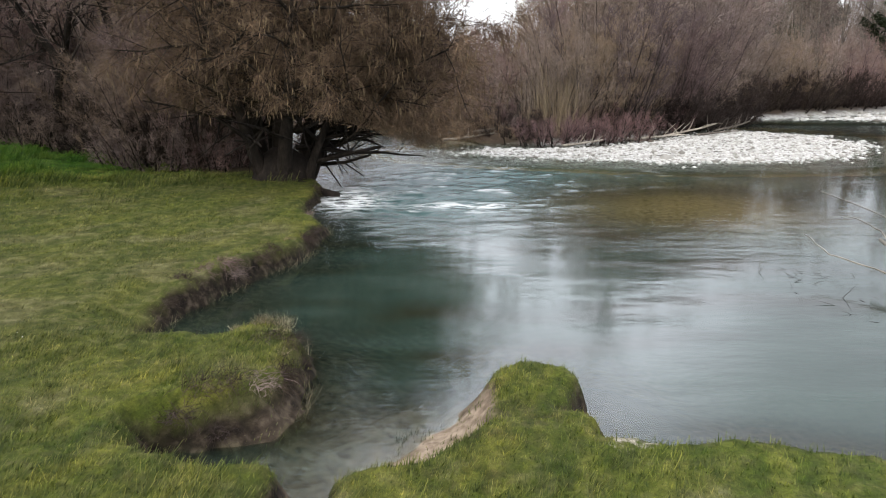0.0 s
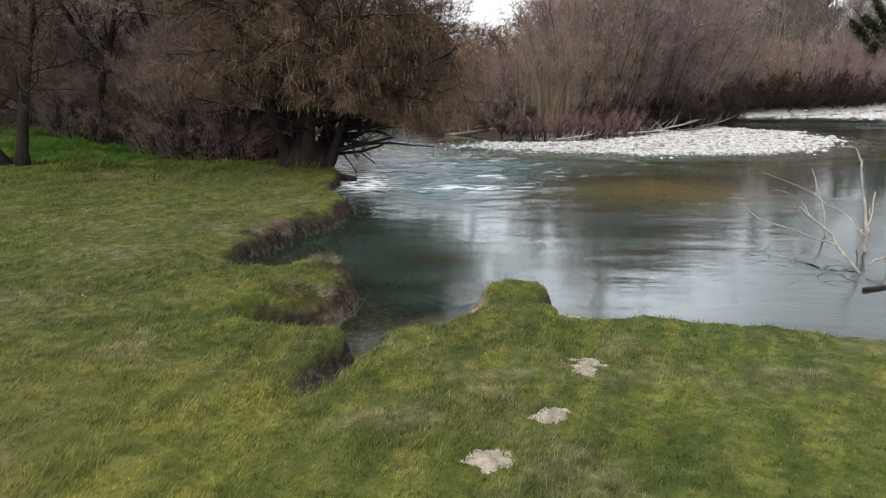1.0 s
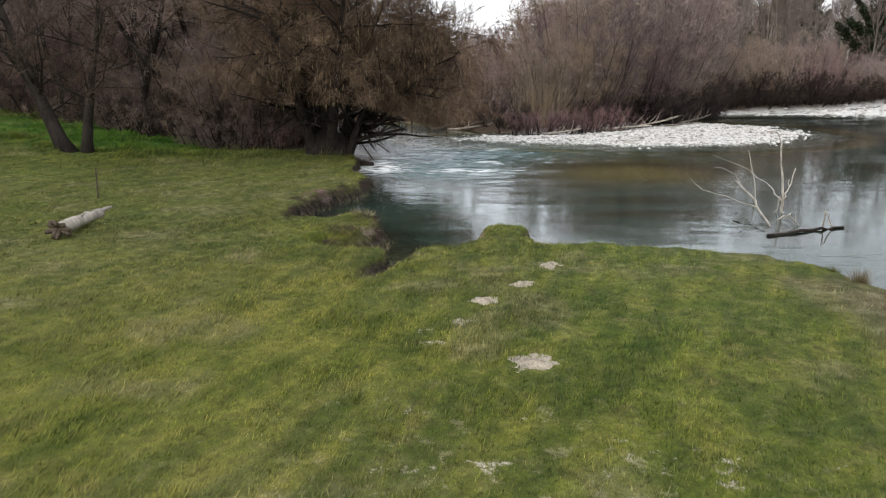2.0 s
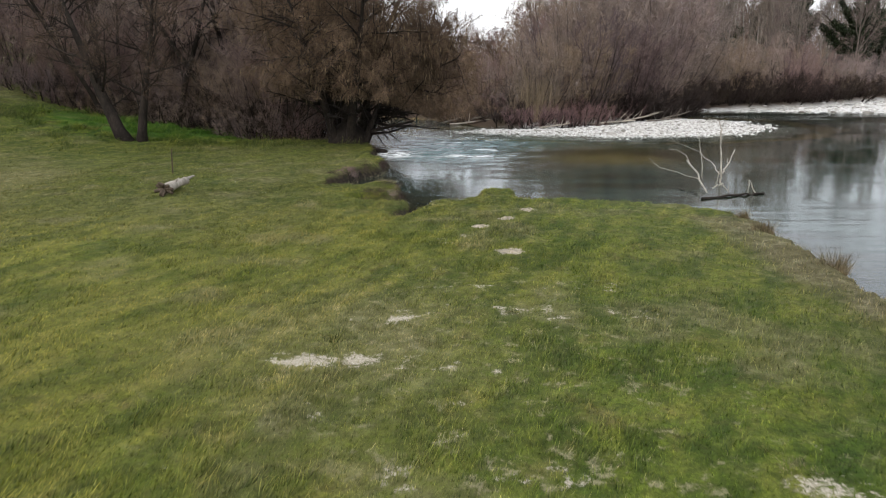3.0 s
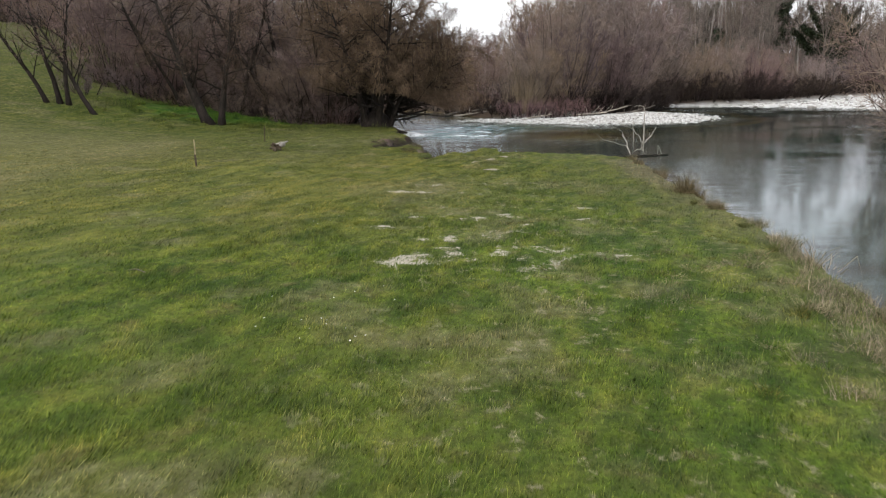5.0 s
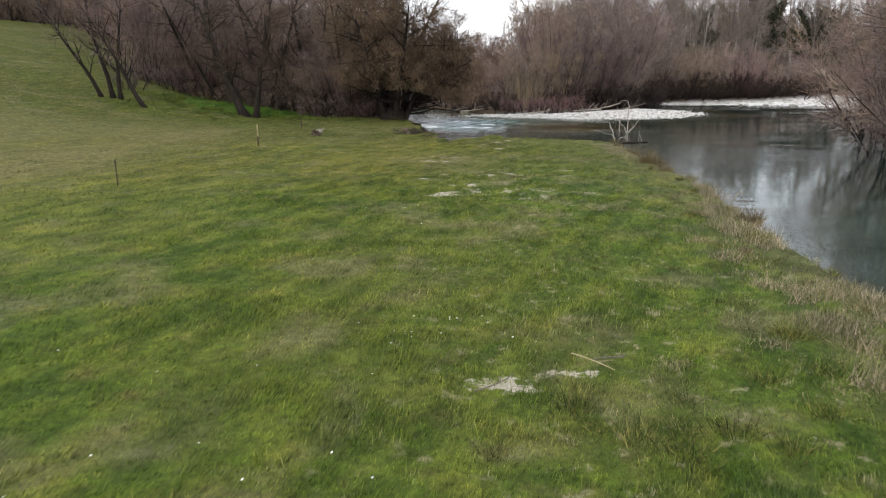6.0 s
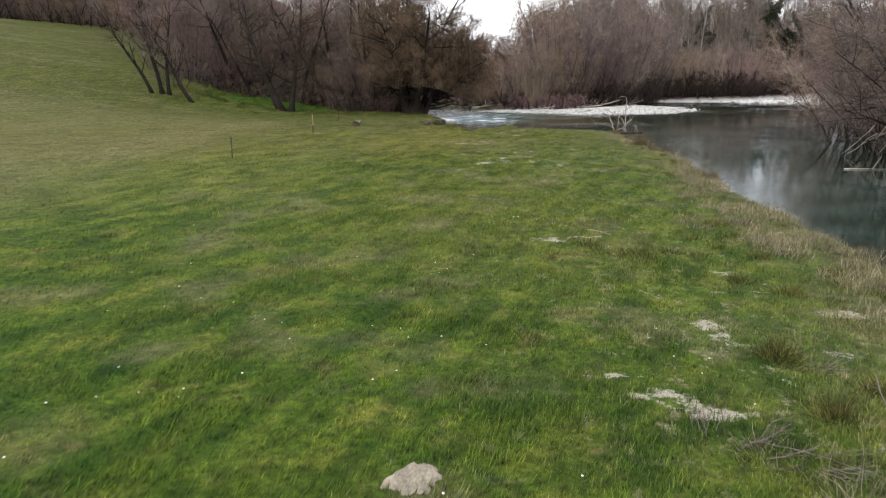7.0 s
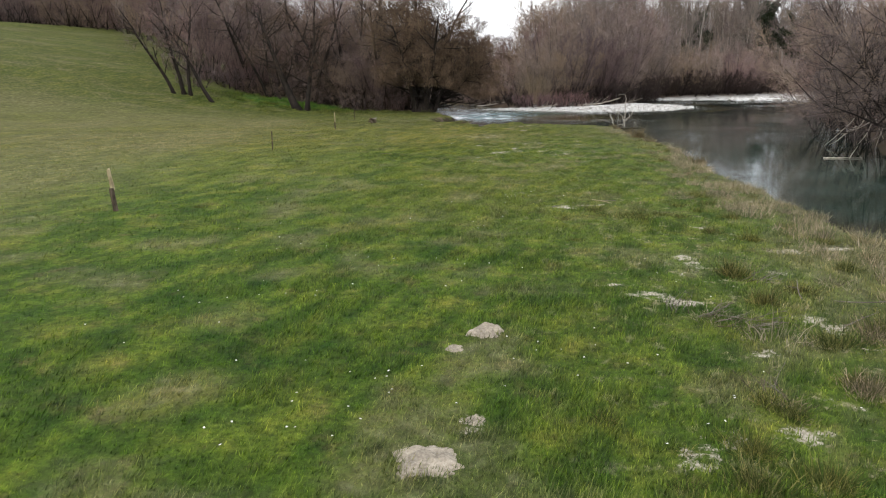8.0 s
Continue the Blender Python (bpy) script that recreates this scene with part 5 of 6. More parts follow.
# ---- small growth on the meadow and its edge ----
def tuft(name, m, label, number, tall_, spread, wide, material, seed, group, flare=1.0):
    """An unkempt tuft: blades from a few stools, leaning all ways, some broken over."""
    r = random.Random(seed)
    v, f = [], []
    stools = [(r.gauss(0, spread * 0.3), r.gauss(0, spread * 0.3), r.uniform(0.5, 1.1)) for _ in range(7)]
    for _ in range(number):
        sx, sy, vigour = stools[r.randrange(7)]
        p = Vector((sx + r.gauss(0, spread * 0.3), sy + r.gauss(0, spread * 0.3), -0.03))
        w = r.uniform(0, 6.28)
        o = Vector((math.cos(w), math.sin(w), 0)) * (r.random() ** 1.5 * 1.1 * flare) + Vector((p.x, p.y, 0)) * (0.7 * flare / spread) + Vector((0, 0, 1))
        broken = r.random() < 0.14 * flare
        sliver(r, p, o.normalized(), tall_ * vigour * (0.35 + 0.85 * r.random() ** 1.6), wide * r.uniform(0.6, 1.2), v, f, 1.6 if broken else 0.3 * flare)
    ob = new(name, mesh_from(name, v, f, material))
    ob.matrix_basis = m
    return tagged(ob, label, "grass tuft", group)


BANKTUFT = "grass tufts along the bank"
RUSHES = "dark rush tufts in the turf"
straw = tuft("dry_tussock", place(5.9, -8.9), "straw-coloured dry grass tussock on the bank edge", 420, 0.5, 0.34, 0.01, M_DRY, 31, BANKTUFT)
upright = tuft("bank_sedge", place(6.75, -1.35, 0, 0.85), "upright straw-brown sedge tuft at the bank edge", 620, 0.62, 0.26, 0.011, M_SEDGE, 36, BANKTUFT, 0.55)
for x, y, turn, size in ((6.85, 2.0, 40, 0.7), (6.05, -6.4, 110, 1.15), (6.2, -6.75, 200, 0.9), (7.0, 3.6, 70, 0.55), (5.85, -9.4, 20, 0.6), (5.4, -17.9, 150, 1.0), (5.15, -18.4, 10, 0.8)):
    put_copy(upright, x, y, turn, size)
reedy = tuft("sedge_tussock", place(4.4, -20.2), "brown-green sedge tussock on the bank edge", 520, 0.36, 0.26, 0.008, M_RUSH, 32, BANKTUFT)
rush = tuft("rush_tuft", place(2.2, -2.8), "small dark green rush tuft in the turf", 170, 0.2, 0.22, 0.008, M_RUSH, 33, RUSHES)
stalks = tuft("reed_stalks", place(4.8, -25.0), "thin dry reed stalks standing at the water edge", 46, 0.75, 0.4, 0.012, M_DRY, 34, BANKTUFT)
weed = tuft("dead_weed", place(0.1, -36.2), "sprawling pale dead weed stems on bare earth", 190, 0.55, 0.5, 0.009, M_DRY, 35, BANKTUFT)
rng = random.Random(5)
for x, y, size in ((6.6, -4.6, 0.5), (6.35, -8.6, 0.6), (6.2, -11.6, 0.8), (6.1, -12.8, 1.2), (6.1, -13.2, 1.0), (5.8, -15.6, 0.8), (5.9, -18.0, 1.0), (5.4, -18.9, 0.8),
                   (5.5, -20.5, 1.3), (5.2, -21.1, 1.1), (5.0, -22.6, 0.9), (4.8, -24.3, 1.1), (4.8, -26.5, 1.2), (4.7, -27.6, 1.2), (4.5, -28.7, 1.1), (4.5, -29.9, 1.3), (4.3, -31.2, 1.2), (4.2, -32.4, 1.1), (3.6, -32.5, 0.9),
                   (4.1, -28.2, 0.7), (4.2, -25.0, 0.7), (3.6, -30.8, 0.8), (3.2, -33.8, 0.9), (2.6, -34.8, 0.8), (1.3, -36.3, 1.0), (0.35, -37.8, 0.9), (4.4, -17.8, 0.7), (4.0, -21.5, 0.6), (-2.45, 10.5, 0.7), (-2.7, 10.5, 0.6), (-3.0, 10.3, 0.5), (-2.3, 10.0, 0.5), (-3.6, 16.8, 0.4), (-4.4, 14.3, 0.4)):
    put_copy(straw, x - 0.22 if x > 2 and y < -8 else x, y, rng.uniform(0, 360), size * rng.uniform(0.85, 1.1), 0.0, rng.uniform(0.8, 1.2))
for x, y, size in ((5.7, -8.3, 0.6), (7.0, 4.6, 0.6), (6.0, -9.3, 0.5), (5.6, -11.8, 0.6), (5.3, -14.0, 0.7), (3.9, -18.0, 0.9), (4.7, -22.6, 0.7), (2.5, -26.1, 0.8), (2.3, -28.9, 0.7), (3.15, -29.9, 0.7), (1.4, -30.4, 0.8), (1.85, -31.0, 0.8), (3.3, -31.2, 0.8),
                   (0.6, -33.5, 1.0), (2.6, -33.2, 0.8), (0.55, -34.9, 0.9), (1.25, -34.45, 0.8), (0.7, -36.55, 1.0), (1.5, -36.1, 0.9), (0.42, -37.6, 0.9), (-0.8, -38.1, 0.7), (-1.3, -39.0, 0.8), (-1.5, -39.6, 0.9), (-0.65, -38.3, 0.6), (-0.9, -39.5, 0.9)):
    put_copy(reedy, x, y, rng.uniform(0, 360), size * rng.uniform(0.85, 1.1), 0.0, rng.uniform(0.6, 1.0))
for x, y, size in ((0.65, 1.3, 0.9), (0.95, 1.45, 0.8), (1.2, 1.3, 0.6), (-21.0, 27.0, 3.0), (-20.4, 27.3, 2.4), (-2.1, -5.7, 1.0), (-2.5, -9.6, 0.9), (0.8, -11.2, 1.3), (0.4, -11.3, 1.2), (1.2, -11.1, 0.8), (-2.2, -1.6, 0.7), (1.3, -6.4, 0.7), (2.5, -15.9, 0.9), (-0.3, -28.5, 1.0), (0.1, -28.3, 0.9),
                   (0.45, -28.5, 1.0), (-0.6, -28.7, 0.7), (2.3, -24.8, 0.9), (-1.4, -31.1, 0.8), (-3.7, -32.0, 0.9), (-4.7, -30.2, 0.8), (-9.8, -27.2, 0.8), (-1.9, -39.0, 0.7), (-2.4, -38.4, 0.8), (-2.9, -36.3, 0.4), (4.6, -12.8, 0.9), (4.8, -13.4, 1.0), (-2.0, -39.6, 0.8)):
    put_copy(rush, x, y, rng.uniform(0, 360), size * rng.uniform(0.85, 1.1), 0.0, rng.uniform(0.6, 1.0))
for x, y in ((5.6, -15.2), (5.3, -18.0), (5.1, -21.0), (5.0, -22.8), (4.9, -24.0), (4.8, -26.2), (4.7, -27.2), (4.6, -28.4), (4.5, -29.4), (4.4, -30.6), (4.3, -31.8), (4.2, -33.0), (3.8, -31.8)):
    put_copy(stalks, x, y, rng.uniform(0, 360), rng.uniform(0.7, 1.1), 0.0, rng.uniform(0.7, 1.1))
for x, y, size in ((-0.4, -35.7, 0.7), (0.5, -36.4, 0.6), (-0.7, -38.2, 0.6), (2.0, -34.0, 0.7), (3.0, -30.4, 0.7), (3.4, -26.4, 0.6), (1.1, -33.0, 0.5), (4.9, -16.4, 0.7), (3.9, -19.5, 0.6), (-2.5, 8.6, 0.4), (-2.2, 9.3, 0.35)):
    put_copy(weed, x, y, rng.uniform(0, 360), size, 0.0, rng.uniform(0.4, 0.7))

for x, y, size in ((-0.45, -28.1, 1.3), (0.0, -28.7, 1.5), (0.35, -28.9, 1.4), (0.9, -28.6, 1.3), (1.2, -28.9, 1.1), (1.6, -27.4, 1.2), (1.9, -28.2, 1.3), (2.4, -27.2, 1.4), (-1.3, -28.9, 0.9), (0.6, -27.9, 0.9)):
    put_copy(rush, x, y, rng.uniform(0, 360), size, 0.0, rng.uniform(0.8, 1.1))

rng = random.Random(61)
for _ in range(34):
    x, y = rng.uniform(-1.5, 5.0), rng.uniform(-24, -4)
    put_copy(rush, x, y, rng.uniform(0, 360), rng.uniform(0.3, 0.65), 0.0, rng.uniform(0.5, 0.9))
for _ in range(30):
    x, y = rng.uniform(0.4, 5.0), rng.uniform(-33, -8)
    put_copy(weed, x, y, rng.uniform(0, 360), rng.uniform(0.3, 0.55), 0.0, rng.uniform(0.2, 0.45))

for _ in range(44):
    y = rng.uniform(-36, -14)
    x = rng.uniform(2.0, 4.0 + 0.05 * (y + 36))
    put_copy(weed, x, y, rng.uniform(0, 360), rng.uniform(0.35, 0.7), 0.0, rng.uniform(0.4, 0.8))
for _ in range(22):
    y = rng.uniform(-37, -14)
    x = rng.uniform(1.6, 4.0 + 0.05 * (y + 36))
    put_copy(rush, x, y, rng.uniform(0, 360), rng.uniform(0.5, 1.0), 0.0, rng.uniform(0.6, 1.1))


# ---- molehills ----
def molehill(m, label, radius, tall_, seed):
    v, f = [Vector((0, 0, tall_))], []
    rings, n = 14, 44
    for i in range(1, rings + 1):
        k = i / rings
        for j in range(n):
            w = 2 * math.pi * j / n
            c = Vector((math.cos(w), math.sin(w), 0))
            edge = radius * (1 + 0.4 * noise.noise(c * 1.3 + Vector((seed * 3.1, 0, 0))) + 0.22 * noise.noise(c * 4 + Vector((0, seed, 0))))
            p = c * edge * k * 1.25
            z = tall_ * (1 - k * k) ** 1.6 * (1 + 0.28 * noise.noise(p * 7 + Vector((seed, 0, 0)))) + 0.02 * noise.noise(p * 19) + 0.008 * noise.noise(p * 55) - 0.025 * k ** 4
            v.append(Vector((p.x, p.y * 0.85, z)))
    for j in range(n):
        f.append((0, 1 + j, 1 + (j + 1) % n))
    for i in range(rings - 1):
        for j in range(n):
            a = 1 + i * n
            f.append((a + j, a + n + j, a + n + (j + 1) % n, a + (j + 1) % n))
    ob = new("molehill", mesh_from("molehill", v, f, M_MOLE, True))
    ob.matrix_basis = m
    return tagged(ob, label, "molehill", "molehills in the turf")


for i, (x, y, rad, tall_) in enumerate(((-4.05, -39.15, 0.3, 0.07), (-3.4, -36.05, 0.21, 0.1), (-3.8, -36.56, 0.13, 0.03), (-3.65, -38.4, 0.12, 0.02), (1.72, 4.95, 0.14, 0.03), (1.55, 4.6, 0.18, 0.025), (1.0, 3.3, 0.2, 0.03), (0.3, 2.4, 0.24, 0.03), (0.8, -0.3, 0.32, 0.03))):
    molehill(place(x, y, 40 * i, 1, 0.0), "crumbly pale molehill of dry sandy earth in turf", rad, tall_, i + 1)


# ---- posts of the old fence ----
def fence_post(x, y, tall_, wide, split, tilt, label, seed):
    e = thing("fence_post", pose(x, y, height(x, y), tilt[0], tilt[1], seed * 50), label, "post", "leftover fence posts across the meadow")
    r = random.Random(seed)

    def stake(z0, z1, w0, w1, material, name, top):
        v, f = [], []
        n = 7
        rows = 6
        for i in range(rows + 1):
            k = i / rows
            for j in range(n):
                a = 2 * math.pi * j / n
                w = (w0 + (w1 - w0) * k) * (1 + 0.12 * math.sin(j * 2.3 + seed) + r.uniform(-0.05, 0.05))
                zz = z0 + (z1 - z0) * k + (top * r.uniform(-1, 1) if i == rows else 0)
                v.append((math.cos(a) * w + 0.012 * math.sin(k * 4 + seed), math.sin(a) * w * 0.8, zz))
        for i in range(rows):
            for j in range(n):
                f.append((i * n + j, i * n + (j + 1) % n, (i + 1) * n + (j + 1) % n, (i + 1) * n + j))
        f.append(tuple(rows * n + j for j in range(n)))
        part_of(name, mesh_from(name, v, f, material), e)
    if split:
        stake(-0.2, tall_ * split, wide, wide * 0.9, M_POST, "barked_foot", 0.02)
        stake(tall_ * split - 0.05, tall_, wide * 0.8, wide * 0.62, M_SPLIT, "peeled_top", 0.05)
    else:
        stake(-0.2, tall_, wide, wide * 0.8, M_POST, "stake", 0.015)
    return e


fence_post(-11.55, -27.9, 0.98, 0.058, 0.55, (2, -4), "rough wooden fence post with a pale peeled top", 1)
fence_post(-11.2, -13.4, 0.8, 0.03, 0, (0, -4), "thin dark wooden fence stake standing in turf", 2)
fence_post(-10.6, 0.7, 1.05, 0.045, 0.5, (0, 1), "slim wooden fence post with a pale split top", 3)
fence_post(-10.95, 13.4, 0.95, 0.03, 0, (0, -3), "thin weathered fence stake near the alders", 4)


# ---- driftwood ----
def limb(v, f, r, start, way, length, radius, bend=0.25, lift=0.0, steps=6, sides=6, taper=0.75):
    path = wander(r, Vector(start), Vector(way), length, steps, bend, lift)
    tube_rows(path, [radius * (1 - taper * i / steps) for i in range(steps + 1)], sides, v, f)
    return path


r = random.Random(4)
log = thing("driftwood_log", pose(-8.95, 7.1, height(-8.95, 7.1), 0, 0, 0), "bleached driftwood log with a torn dark root end", "log")
v, f = [], []
main = limb(v, f, r, (0, 0.1, 0.2), (-0.03, 1, 0.0), 2.3, 0.17, 0.1, 0, 12, 12, 0.3)
v = [p * (1 + 0.05 * noise.noise(p * 6)) + Vector((0, 0, 0.03 * noise.noise(p * 4))) for p in v]
limb(v, f, r, main[11], (0.35, 1, 0.35), 0.5, 0.085, 0.12, 0, 5, 8, 0.7)
limb(v, f, r, main[11], (-0.45, 1, 0.0), 0.4, 0.075, 0.12, 0, 5, 8, 0.8)
limb(v, f, r, main[6], (0.6, 0.6, 0.7), 0.3, 0.05, 0.1, 0, 4, 7, 0.6)
part_of("stem", mesh_from("stem", v, f, M_SNAG, True), log)
for a in range(9):
    v, f = [], []
    w = 2 * math.pi * a / 9
    limb(v, f, r, (0, 0.12, 0.24), (math.cos(w) * 0.9, -0.5, math.sin(w) * 0.8), 0.32 * r.uniform(0.7, 1.1), 0.09, 0.2, -0.02, 4, 6, 0.5)
    part_of("root", mesh_from("root", v, f, M_POST, True), log)

r = random.Random(8)
snag = thing("stranded_branch", pose(9.0, 11.0, WATER, 0, 0, 0), "bleached dead branch stranded in the river shallows", "branch")


def bent(stops, radius, tip, v, f, r, fine=4):
    """A crooked limb through a few stops, given from the snag's foot."""
    path = []
    for a, b in zip(stops, stops[1:]):
        for k in range(fine):
            path.append(Vector(a).lerp(Vector(b), k / fine) + Vector((r.gauss(0, 0.018), r.gauss(0, 0.018), r.gauss(0, 0.018))))
    path.append(Vector(stops[-1]))
    n = len(path) - 1
    tube_rows(path, [radius + (tip - radius) * i / n for i in range(n + 1)], 6, v, f)


v, f = [], []
bent([(-0.75, -0.85, 0.0), (0.4, -0.3, 0.04), (1.3, 0.1, 0.0), (1.85, 0.27, 0.03)], 0.05, 0.03, v, f, r)
bent([(-0.6, 0.2, -0.02), (-0.9, 1.4, 0.0), (-1.1, 2.6, -0.02)], 0.022, 0.008, v, f, r)
for _ in range(150):
    q = r.random()
    sliver(r, Vector((r.gauss(-0.4 - 0.7 * q, 0.5), -0.6 + 5.2 * q, -0.03)), Vector((r.uniform(-1, 0.5), r.uniform(-0.4, 1), r.uniform(0.0, 0.2))).normalized(), r.uniform(0.2, 0.6), 0.011, v, f, 0.1)
part_of("sunken_stem", mesh_from("sunken_stem", v, f, M_BARK, True), snag, "dark wet stem")
for stops, rad, tip in (([(1.1, 2.5, -0.1), (1.1, 2.5, 0.4), (1.2, 3.0, 1.2), (1.42, 3.7, 2.05), (1.35, 3.9, 2.35), (1.0, 4.0, 2.42), (0.85, 4.0, 2.3)], 0.06, 0.014),
                        ([(1.1, 2.5, 0.4), (1.4, 3.0, 0.52), (1.8, 3.6, 0.75), (2.3, 4.4, 1.15)], 0.045, 0.022), ([(1.7, 3.5, 0.7), (1.68, 3.5, 0.92)], 0.025, 0.015),
                        ([(1.1, 2.5, 0.35), (1.15, 3.6, 0.65), (1.4, 6.0, 0.9), (0.8, 7.9, 1.2)], 0.035, 0.012), ([(0.95, 2.6, 0.0), (1.1, 2.7, 0.5)], 0.03, 0.02),
                        ([(0.95, 4.0, -0.1), (1.05, 4.6, 0.75), (1.3, 5.9, 1.58)], 0.04, 0.014),
                        ([(-0.1, 0.5, -0.05), (0.1, 2.2, 0.45), (0.37, 4.4, 0.72)], 0.045, 0.05), ([(0.3, 3.8, 0.66), (0.3, 4.3, 0.95), (0.1, 4.8, 1.1), (-0.15, 5.1, 1.08)], 0.028, 0.012),
                        ([(0.0, 1.6, 0.3), (-0.4, 3.2, 0.4), (-0.8, 4.2, 0.45), (-1.05, 4.8, 0.75)], 0.028, 0.012), ([(0.1, 0.6, 0.15), (0.5, 0.7, 0.3), (0.75, 0.6, -0.05)], 0.035, 0.02),
                        ([(1.3, 0.3, -0.05), (1.28, 0.3, 0.5), (1.5, 0.2, 0.05)], 0.03, 0.026), ([(0.9, 1.2, -0.05), (0.95, 1.2, 0.3)], 0.02, 0.01)):
    v, f = [], []
    bent(stops, rad * 0.7, tip * 0.8, v, f, r)
    part_of("limb", mesh_from("limb", v, f, M_SNAG, True), snag)

r = random.Random(15)
drift = thing("floating_branch", pose(15.6, -8.6, WATER, 0, 0, 0), "pale forked dead branch lying on the calm water", "branch")
v, f = [], []
limb(v, f, r, (-0.9, 0.2, 0.02), (1, -0.1, 0.02), 1.8, 0.04, 0.06, 0, 6, 6)
limb(v, f, r, (0.3, 0.1, 0.0), (0.35, 0, 0.8), 0.7, 0.03, 0.15, 0, 4, 5)
part_of("limb", mesh_from("limb", v, f, M_DRIFT, True), drift)

r = random.Random(44)
fallen = thing("fallen_branch", pose(19.0, -3.6, WATER, 0, 0, 0), "pale broken willow branches dipping into the calm water", "branch")
for _ in range(8):
    v, f = [], []
    main = limb(v, f, r, (r.uniform(-0.2, 1.2), r.uniform(-0.5, 0.8), r.uniform(0.9, 1.9)), (r.uniform(-0.9, 0.1), r.uniform(-0.6, 0.3), r.uniform(-0.9, -0.3)), r.uniform(1.3, 2.4), 0.035, 0.14, 0.0, 7, 6, 0.7)
    limb(v, f, r, main[3], (r.uniform(-1, 0.4), r.uniform(-0.6, 0.6), r.uniform(-0.6, 0.5)), 0.7, 0.016, 0.2, 0, 4, 4)
    part_of("limb", mesh_from("limb", v, f, M_DRIFT, True), fallen)

# flotsam caught at the head of the bar
r = random.Random(18)
for x, y, turn, ln in ((13.6, 46.6, 15, 4.0), (16.2, 48.6, -10, 3.2), (18.6, 50.2, 30, 4.2), (11.6, 45.2, 160, 2.4), (1.8, 46.4, 5, 3.6), (3.2, 45.6, -20, 2.8), (0.6, 47.8, 20, 3.0), (20.5, 52.6, 10, 3.0), (8.0, 42.4, 10, 2.4)):
    e = thing("flotsam_branch", pose(x, y, max(height(x, y), WATER), 0, 0, turn), "grey flotsam branch caught at the gravel bar", "branch", "flotsam round the bar")
    v, f = [], []
    main = limb(v, f, r, (-ln / 2, 0, 0.06), (1, 0, 0.12), ln, 0.09, 0.1, 0.0, 7, 6, 0.6)
    for q in (2, 3, 4, 5, 6):
        limb(v, f, r, main[q], (r.uniform(-0.3, 1), r.uniform(-0.6, 0.6), r.uniform(0.2, 1.1)), ln * 0.3, 0.035, 0.2, 0, 4, 4)
    part_of("limb", mesh_from("limb", v, f, M_DRIFT if r.random() < 0.5 else M_GREYBARK, True), e)

# giant cane among the willows
cane = tuft("cane_clump", place(6.7, 45.4, 0, 1), "tall straw-coloured giant cane clump among willows", 260, 7.0, 1.1, 0.035, M_CANE, 41, "cane clumps on the far bank", 0.2)
for x, y, size in ((7.9, 46.0, 0.9), (3.2, 46.8, 0.5), (5.4, 45.8, 0.6), (2.2, 50.0, 0.6), (8.8, 46.9, 0.7)):
    put_copy(cane, x, y, 70 * x, size)

# roots and brambles hanging from the crumbling bank
r = random.Random(24)
tang = [(-2.43, 9.8), (-2.05, 8.8), (-2.6, 7.9), (-2.9, 7.0), (-3.1, 7.4), (-4.85, 12.4), (-4.6, 13.7), (-4.2, 14.2), (-3.35, 17.5), (-3.9, 15.2), (-3.3, 18.2), (-2.3, 8.5), (-2.6, 8.3), (-2.9, 8.2), (-2.15, 9.0), (-3.1, 7.9), (-2.2, 9.8), (-3.8, 15.7), (-4.3, 14.2), (-4.8, 13.2), (-3.4, 17.4), (-4.4, 25.0), (-3.9, 20.5)]
for x, y in tang:
    z = height(x, y)
    v, f = [], []
    for _ in range(230):
        p = Vector((r.gauss(0, 0.11), r.gauss(0, 0.13), r.uniform(-0.1, 0.05)))
        sliver(r, p, Vector((r.uniform(-0.5, 1), r.uniform(-0.8, 0.8), r.uniform(-0.5, 0.6))).normalized(), r.uniform(0.1, 0.34), 0.007, v, f, 0.6)
    ob = new("bramble", mesh_from("bramble", v, f, M_BRAMBLE if r.random() < 0.8 else M_SCRUB))
    ob.matrix_basis = pose(x, y, z)
    tagged(ob, "dead brown bramble hanging over the earth bank", "bramble", "brambles on the bank")

# dead sticks and daisies in the grass
r = random.Random(29)
for x, y, turn, ln in ((-0.1, -27.0, -50, 0.6), (0.1, -26.9, 200, 0.4), (-1.2, -27.7, 20, 0.5), (-6.2, -15.8, 140, 0.5), (1.4, -35.8, 30, 0.8), (1.9, -35.1, -20, 0.9), (1.1, -34.6, 80, 0.6), (2.2, -36.2, 120, 0.7)):
    v, f = [], []
    main = limb(v, f, r, (-ln / 2, 0, 0.03), (1, 0, 0.0), ln, 0.01, 0.1, 0, 5, 5, 0.5)
    limb(v, f, r, main[3], (0.5, 0.7, 0.1), ln * 0.35, 0.006, 0.2, 0, 3, 4)
    ob = new("dead_stick", mesh_from("dead_stick", v, f, M_SPLIT if y > -30 and ln > 0.55 else M_GREYBARK, True))
    ob.matrix_basis = pose(x, y, height(x, y) + 0.02, 0, 0, turn)
    tagged(ob, "bleached dead stick lying in the grass", "stick", "sticks in the grass")

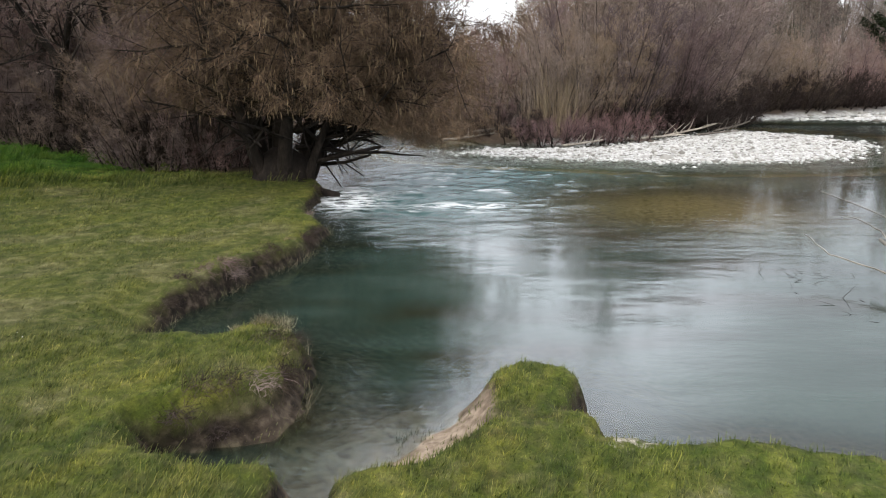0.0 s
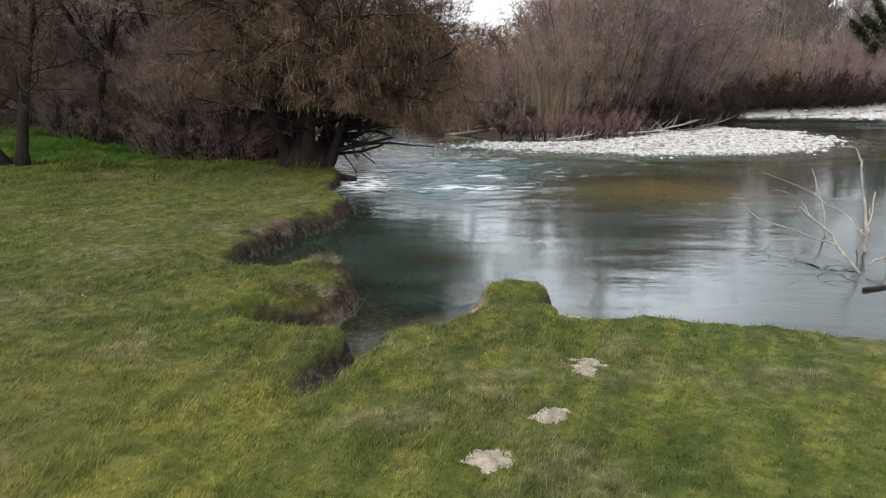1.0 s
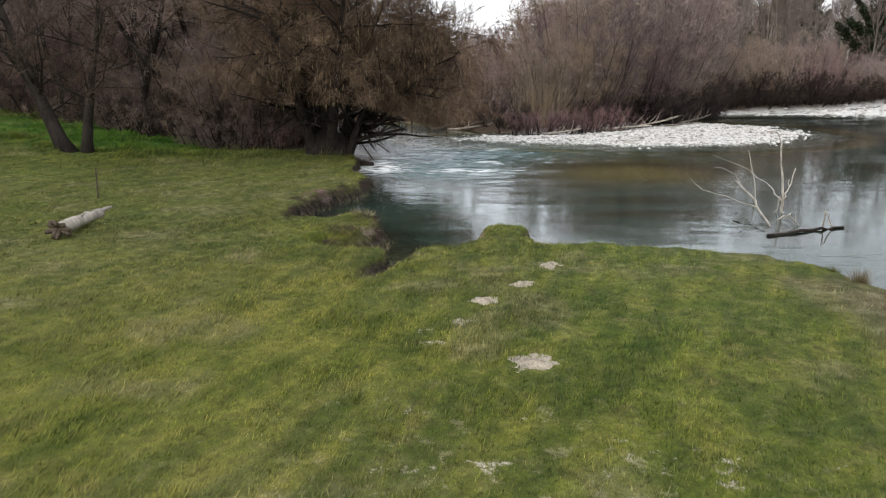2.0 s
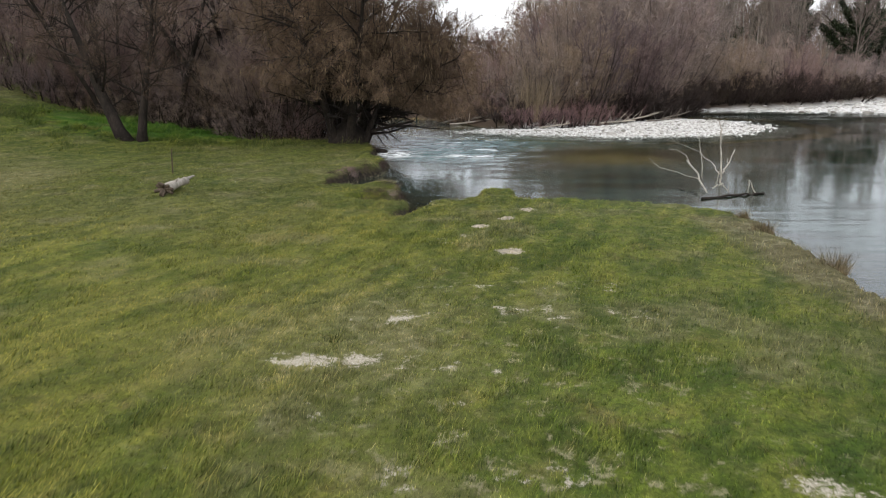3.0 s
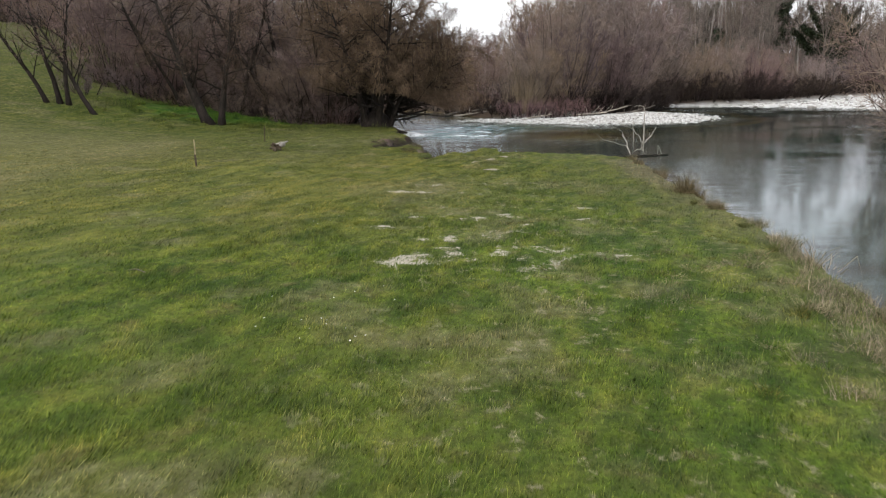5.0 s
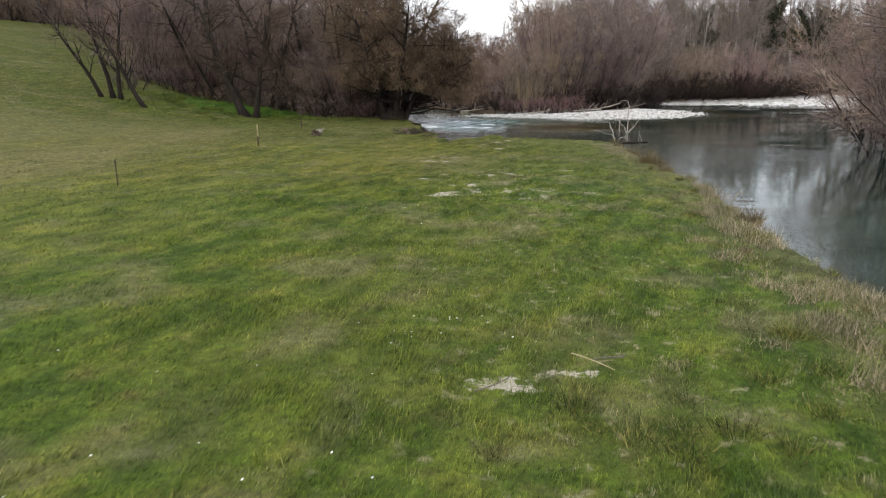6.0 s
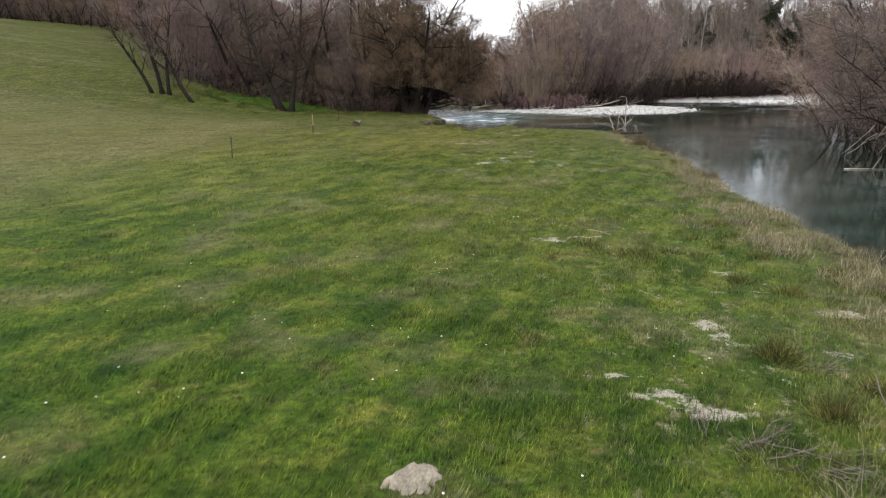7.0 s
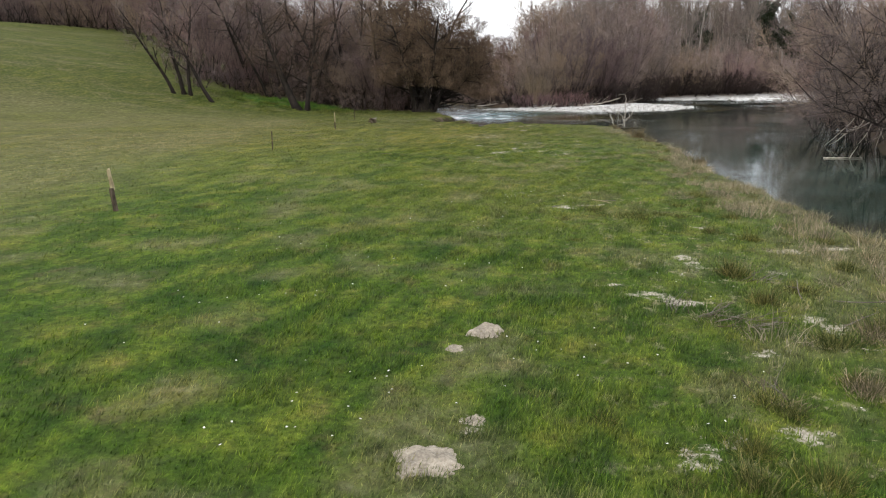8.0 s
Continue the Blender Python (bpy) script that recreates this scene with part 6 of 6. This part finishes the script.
r = random.Random(71)
for x, y, turn, size in ((-0.25, -35.6, 10, 0.8), (0.15, -35.9, -40, 0.7), (-0.7, -35.2, 60, 0.6), (0.9, -33.9, 20, 0.6), (-0.75, -37.9, 100, 0.6)):
    e = thing("dead_branch_heap", pose(x, y, height(x, y), 0, 0, turn), "tangled grey dead branches lying on the turf", "branch", "dead branches by the bank")
    for _ in range(9):
        v, f = [], []
        main = limb(v, f, r, (r.gauss(-0.2, 0.15) * size, r.gauss(0, 0.16) * size, 0.03), (1, r.uniform(-0.7, 0.7), r.uniform(0.0, 0.45)), r.uniform(0.4, 0.95) * size, 0.008 * size, 0.2, 0.0, 6, 5, 0.7)
        for q in (2, 3, 4, 5):
            limb(v, f, r, main[q], (r.uniform(0.2, 1), r.uniform(-0.9, 0.9), r.uniform(-0.1, 0.5)), 0.2 * size, 0.004 * size, 0.25, 0, 3, 4)
        part_of("branch", mesh_from("branch", v, f, M_GREYBARK if r.random() < 0.7 else M_POST, True), e)

M_PETAL = make_plain("white_petals", [(0.3, (0.7, 0.7, 0.66)), (0.7, (0.82, 0.82, 0.78))], 20.0, 0.6, 0)
r = random.Random(33)
v, f = [], []
for cx, cy, num, spread in ((-1.5, -25.9, 14, 0.5), (-2.6, -29.8, 5, 0.5), (-4.6, -37.6, 14, 0.7), (-5.6, -38.8, 6, 0.5), (-2.4, -36.8, 9, 0.5), (-7.0, -36.0, 8, 1.2), (-5.2, -33.0, 8, 1.0), (-3.6, -33.0, 6, 0.7), (-6.8, -34.2, 6, 0.8),
                            (-8.3, -9.5, 8, 1.6), (-2.8, -17.8, 10, 0.8), (-3.0, -18.4, 8, 0.6), (-9.6, 10.0, 12, 1.2), (-4.2, -11.6, 5, 0.8), (-0.6, -33.5, 6, 0.8), (-7.6, -31.0, 8, 1.5), (-5.2, -27.0, 8, 1.8), (-7.0, 9.0, 8, 2.0), (-1.0, -38.0, 8, 0.8)):
    for _ in range(num):
        x, y = r.gauss(cx, spread), r.gauss(cy, spread * 0.7)
        p = Vector((x, y, height(x, y) + r.uniform(0.05, 0.09)))
        n0 = len(v)
        tl = Vector((r.uniform(-0.3, 0.3), r.uniform(-0.3, 0.3), 1)).normalized()
        a = tl.cross(Vector((1, 0, 0))).normalized() * 0.012
        b = tl.cross(a).normalized() * 0.012
        v.append(p + tl * 0.006)
        for k in range(8):
            w = k * math.pi / 4
            v.append(p + a * math.cos(w) + b * math.sin(w))
        f.extend((n0, n0 + 1 + k, n0 + 1 + (k + 1) % 8) for k in range(8))
tagged(new("daisies", mesh_from("daisies", v, f, M_PETAL)), "small white daisies scattered in the turf", "flowers", "", "stuff")
